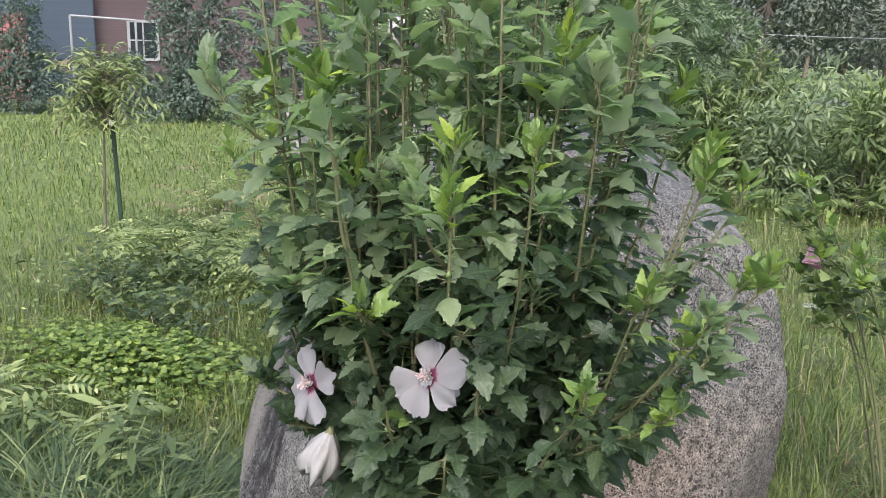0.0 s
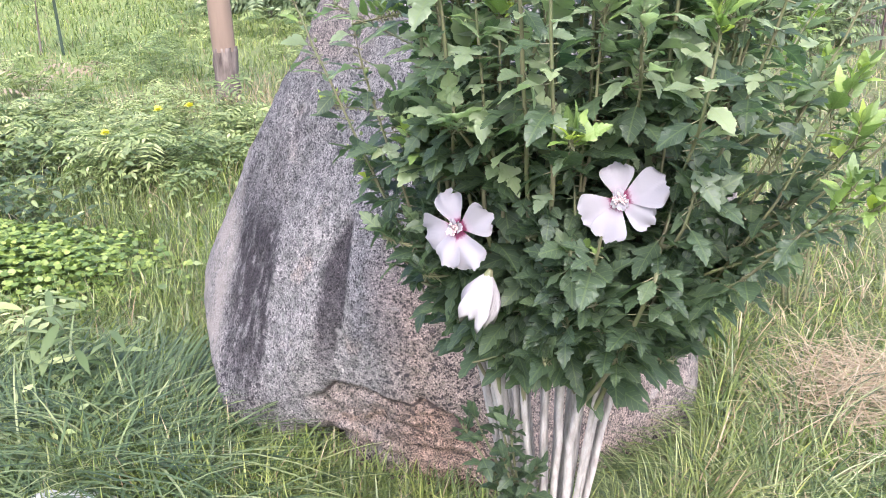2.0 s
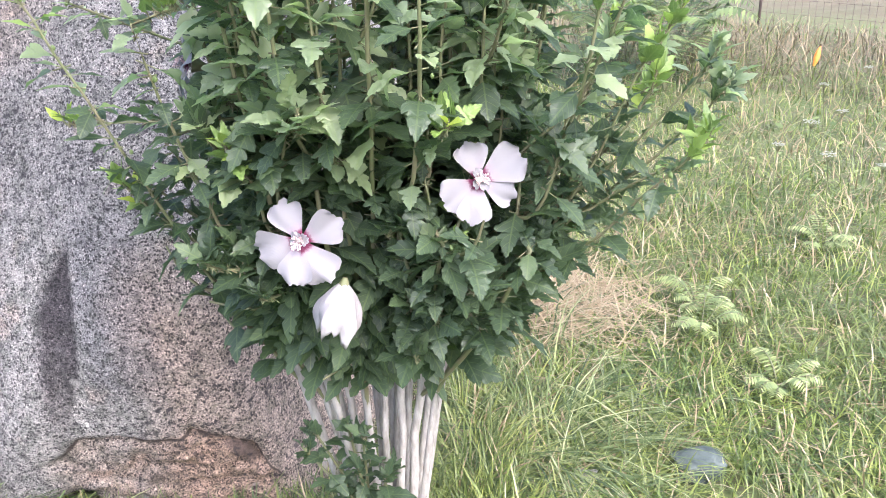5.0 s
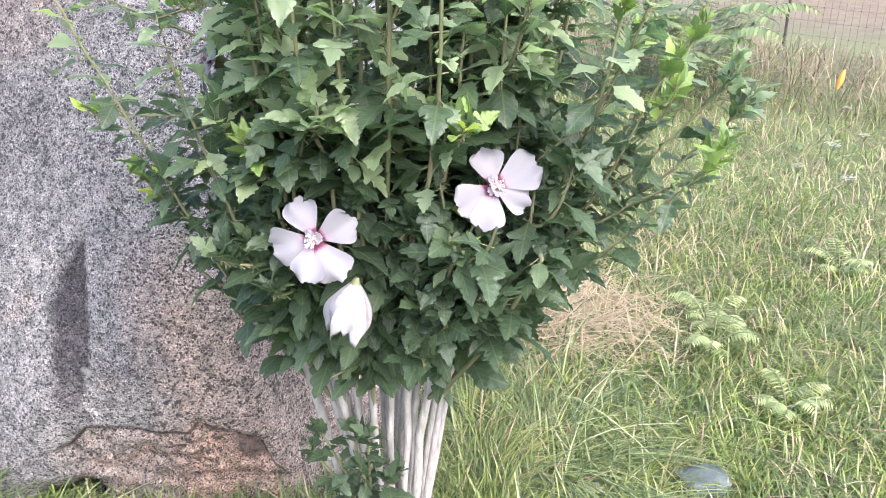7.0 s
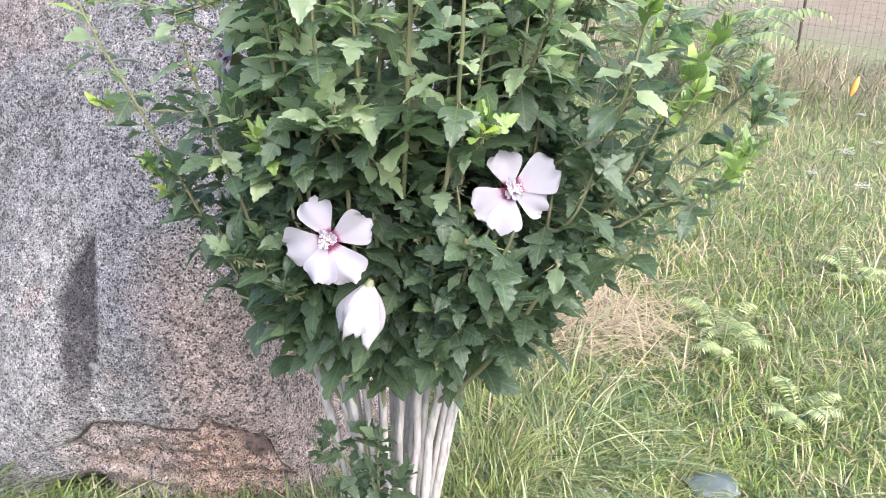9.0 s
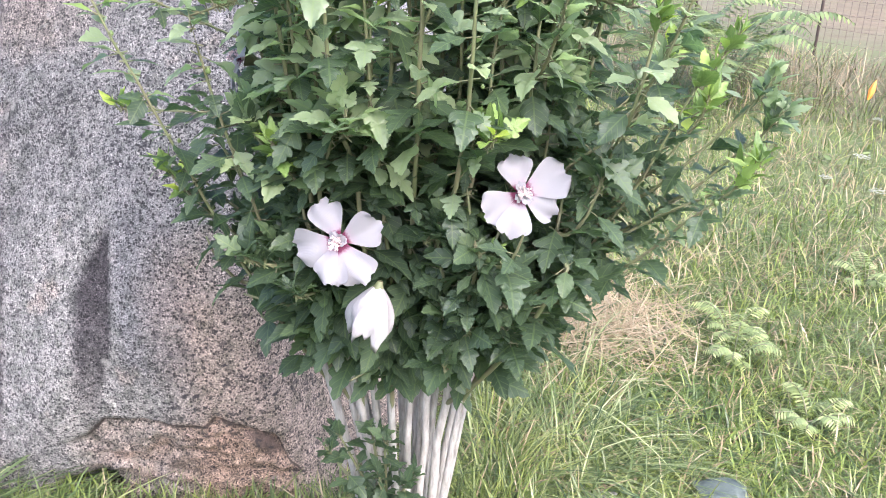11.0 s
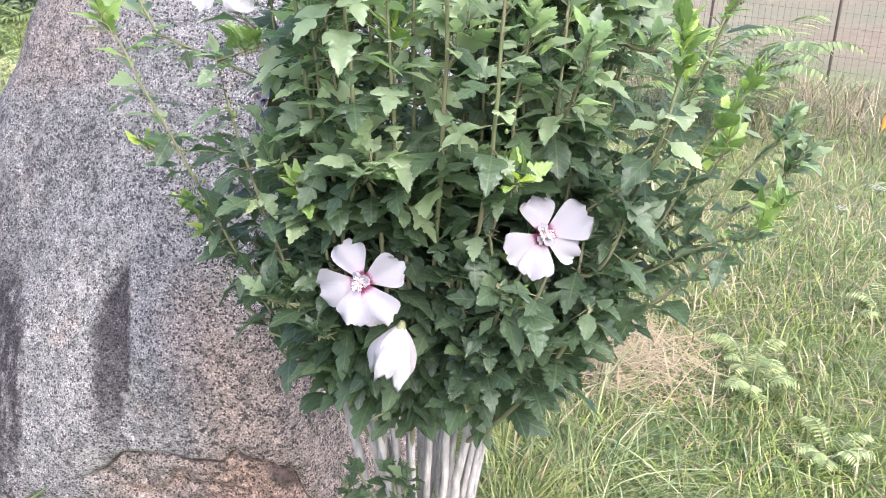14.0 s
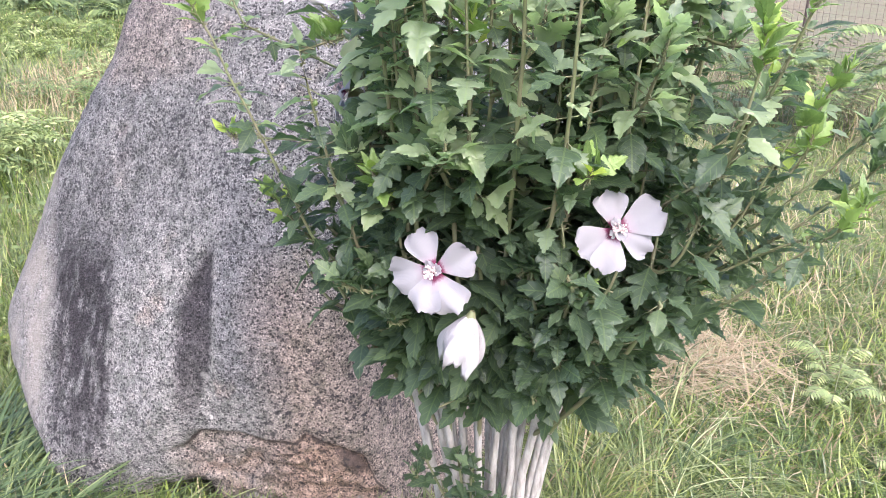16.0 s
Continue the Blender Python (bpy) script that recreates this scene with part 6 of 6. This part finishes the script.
def build_woods():
    r = np.random.default_rng(29)
    k = 0
    for x in np.concatenate([np.arange(-62, 130, 7.5), np.arange(-58, 124, 9.0)]):
        back = k >= 26
        if -20 < x < 10 and not back:
            y = 62 + r.uniform(-6, 6)
        else:
            y = 112 - 0.12 * abs(x - 30) + r.uniform(-5, 5) + (14 if back else 0)
        h = r.uniform(13, 18)
        lumps = [(0, 0, h * 0.75, h * 0.22)]
        for j in range(13):
            a = r.uniform(0, 6.28)
            q = h * r.uniform(0.10, 0.26)
            lumps.append((q * math.cos(a), q * math.sin(a), h * r.uniform(0.08, 0.85), h * r.uniform(0.12, 0.18)))
        near = y < 80
        clump("woodland_tree", (x, y, 0), "tall dark green tree in the distant woods", "tree", "distant woods", lumps, 7000 if near else 8000 if 8 < x < 75 else 1300, 0.45 if near or 8 < x < 75 else 1.1, WOODS, 700 + k, CARD, h * 0.6, 0.32)
        k += 1
    lumps = [(r.uniform(-4, 4), r.uniform(-3, 3), r.uniform(4.5, 12), r.uniform(1.8, 2.8)) for j in range(14)]
    clump("shade_tree", (25.4, 88.0, 0), "large dark shade tree standing at the edge of the field", "tree", "", lumps, 14000, 0.45, WOODS, 790, CARD, 5.0, 0.6)


build_thicket()
build_hedge()
build_woods()


# ---- house behind the hedge, shed across the field ----
def build_house():
    blue = plain("blue_grey_siding", (0.055, 0.08, 0.12), (0.045, 0.065, 0.095), 3.0, 0.7, 0.0, (0.1, 0.1, 6))
    brown = plain("purple_brown_siding", (0.10, 0.07, 0.08), (0.08, 0.055, 0.06), 3.0, 0.7, 0.0, (0.1, 0.1, 6))
    house = thing("house", (-22.6, 14.4, 0), "blue-grey and brown clad house behind shrubs", "house")
    house.rotation_euler = (0, 0, radians(57))
    bm = bmesh.new()
    box(bm, (-6.0, 0.0, -0.1), (0.0, 6.0, 4.2))
    part("wall", bm, blue, house, smooth=False)
    bm = bmesh.new()
    box(bm, (0.003, 0.3, -0.1), (7.0, 6.0, 4.2))
    part("wall", bm, brown, house, smooth=False)
    bm = bmesh.new()
    vs = [bm.verts.new(p) for p in ((-6.3, -0.4, 2.55), (7.3, -0.4, 2.75), (7.3, 6.4, 2.75), (-6.3, 6.4, 2.55), (-6.3, 3.0, 4.6), (7.3, 3.0, 4.8))]
    for f in ((0, 1, 5, 4), (2, 3, 4, 5), (0, 4, 3), (1, 2, 5), (0, 3, 2, 1)):
        bm.faces.new([vs[i] for i in f])
    roof = part("roof", bm, ROOF, house, smooth=False)
    roof.location.z = 1.65
    win = new("window")
    win.parent = house
    win.location = (1.35, 0.27, 1.75)
    bm = bmesh.new()
    for lo, hi in (((-0.45, -0.03, -0.6), (-0.37, 0.03, 0.6)), ((0.37, -0.03, -0.6), (0.45, 0.03, 0.6)), ((-0.37, -0.03, 0.52), (0.37, 0.03, 0.6)), ((-0.37, -0.03, -0.6), (0.37, 0.03, -0.52)), ((-0.02, -0.025, -0.52), (0.02, 0.025, 0.52)), ((-0.37, -0.025, -0.02), (-0.02, 0.025, 0.02)), ((0.02, -0.025, -0.02), (0.37, 0.025, 0.02))):
        box(bm, lo, hi)
    part("frame", bm, TRIM, win, smooth=False)
    bm = bmesh.new()
    box(bm, (-0.37, 0.0, -0.52), (0.37, 0.02, 0.52))
    part("pane", bm, GLASSY, win, smooth=False)
    # a white pipe frame standing before the wall
    fr = thing("pipe_frame", (-20.9, 13.4, 0), "white pipe frame standing in front of the house", "frame")
    fr.rotation_euler = (0, 0, radians(57))
    for p, q in (((-0.70, 0, 0), (-0.70, 0, 2.32)), ((0.95, 0, 0), (0.95, 0, 2.25)), ((-0.70, 0, 2.32), (0.95, 0, 2.25))):
        v, f = tube_data(np.array([p, (np.array(p) + np.array(q)) / 2, q]), (0.03, 0.03, 0.03), 8)
        mesh_object("pipe", v, f, TRIM, fr)
    red = plain("faded_red_board", (0.42, 0.17, 0.18), (0.34, 0.13, 0.14), 6.0, 0.8)
    fe = thing("board_fence", (-24.09, 9.99, 0), "faded red board fence", "fence")
    fe.rotation_euler = (0, 0, radians(62))
    for i in range(14):
        bm = bmesh.new()
        box(bm, (i * 0.20, 0, 0.0), (i * 0.20 + 0.165, 0.025, 2.35 + 0.02 * (i % 3)))
        part("board", bm, red, fe, smooth=False)
    bm = bmesh.new()
    box(bm, (0, 0.026, 1.5), (2.8, 0.07, 1.6))
    part("rail", bm, red, fe, smooth=False)


def build_line():
    line = thing("white_line", (-4.6, 18.0, 0), "distant white line held by two added poles", "washing line")
    # both uprights are added, unseen supports for the white line
    for px in (0.0, 7.5):
        v, f = tube_data(np.array([[px, 0, -0.1], [px, 0, 1.0], [px, 0, 2.05]]), (0.025, 0.025, 0.022), 8)
        mesh_object("pole", v, f, WIRE, line)
    s = np.linspace(0, 1, 16)
    pts = np.stack([7.5 * s, np.zeros(16), 2.02 - 0.10 * 4 * s * (1 - s)], 1)
    v, f = tube_data(pts, np.full(16, 0.007), 6)
    mesh_object("line", v, f, TRIM, line)


build_line()


def build_shed():
    siding = plain("weathered_grey_boards", (0.10, 0.105, 0.11), (0.07, 0.075, 0.08), 2.0, 0.9, 0.0, (4, 4, 0.2))
    shed = thing("shed", (38.5, 103.0, 0), "small weathered shed with a pale grey roof across the field", "shed")
    bm = bmesh.new()
    box(bm, (-2.6, 0, -0.2), (1.0, 4.0, 1.7))
    part("wall", bm, siding, shed, smooth=False)
    bm = bmesh.new()
    vs = [bm.verts.new(p) for p in ((-2.9, -0.4, 1.65), (1.3, -0.4, 1.65), (1.3, 4.4, 1.65), (-2.9, 4.4, 1.65), (-2.9, 2.0, 3.0), (0.9, 2.0, 3.0))]
    for f in ((0, 1, 5, 4), (2, 3, 4, 5), (0, 4, 3), (1, 2, 5), (0, 3, 2, 1)):
        bm.faces.new([vs[i] for i in f])
    part("roof", bm, ROOF, shed, smooth=False)
    bm = bmesh.new()
    box(bm, (-2.9, -0.46, 1.5), (1.3, -0.402, 1.66))
    part("fascia", bm, TRIM, shed, smooth=False)


build_house()
build_shed()
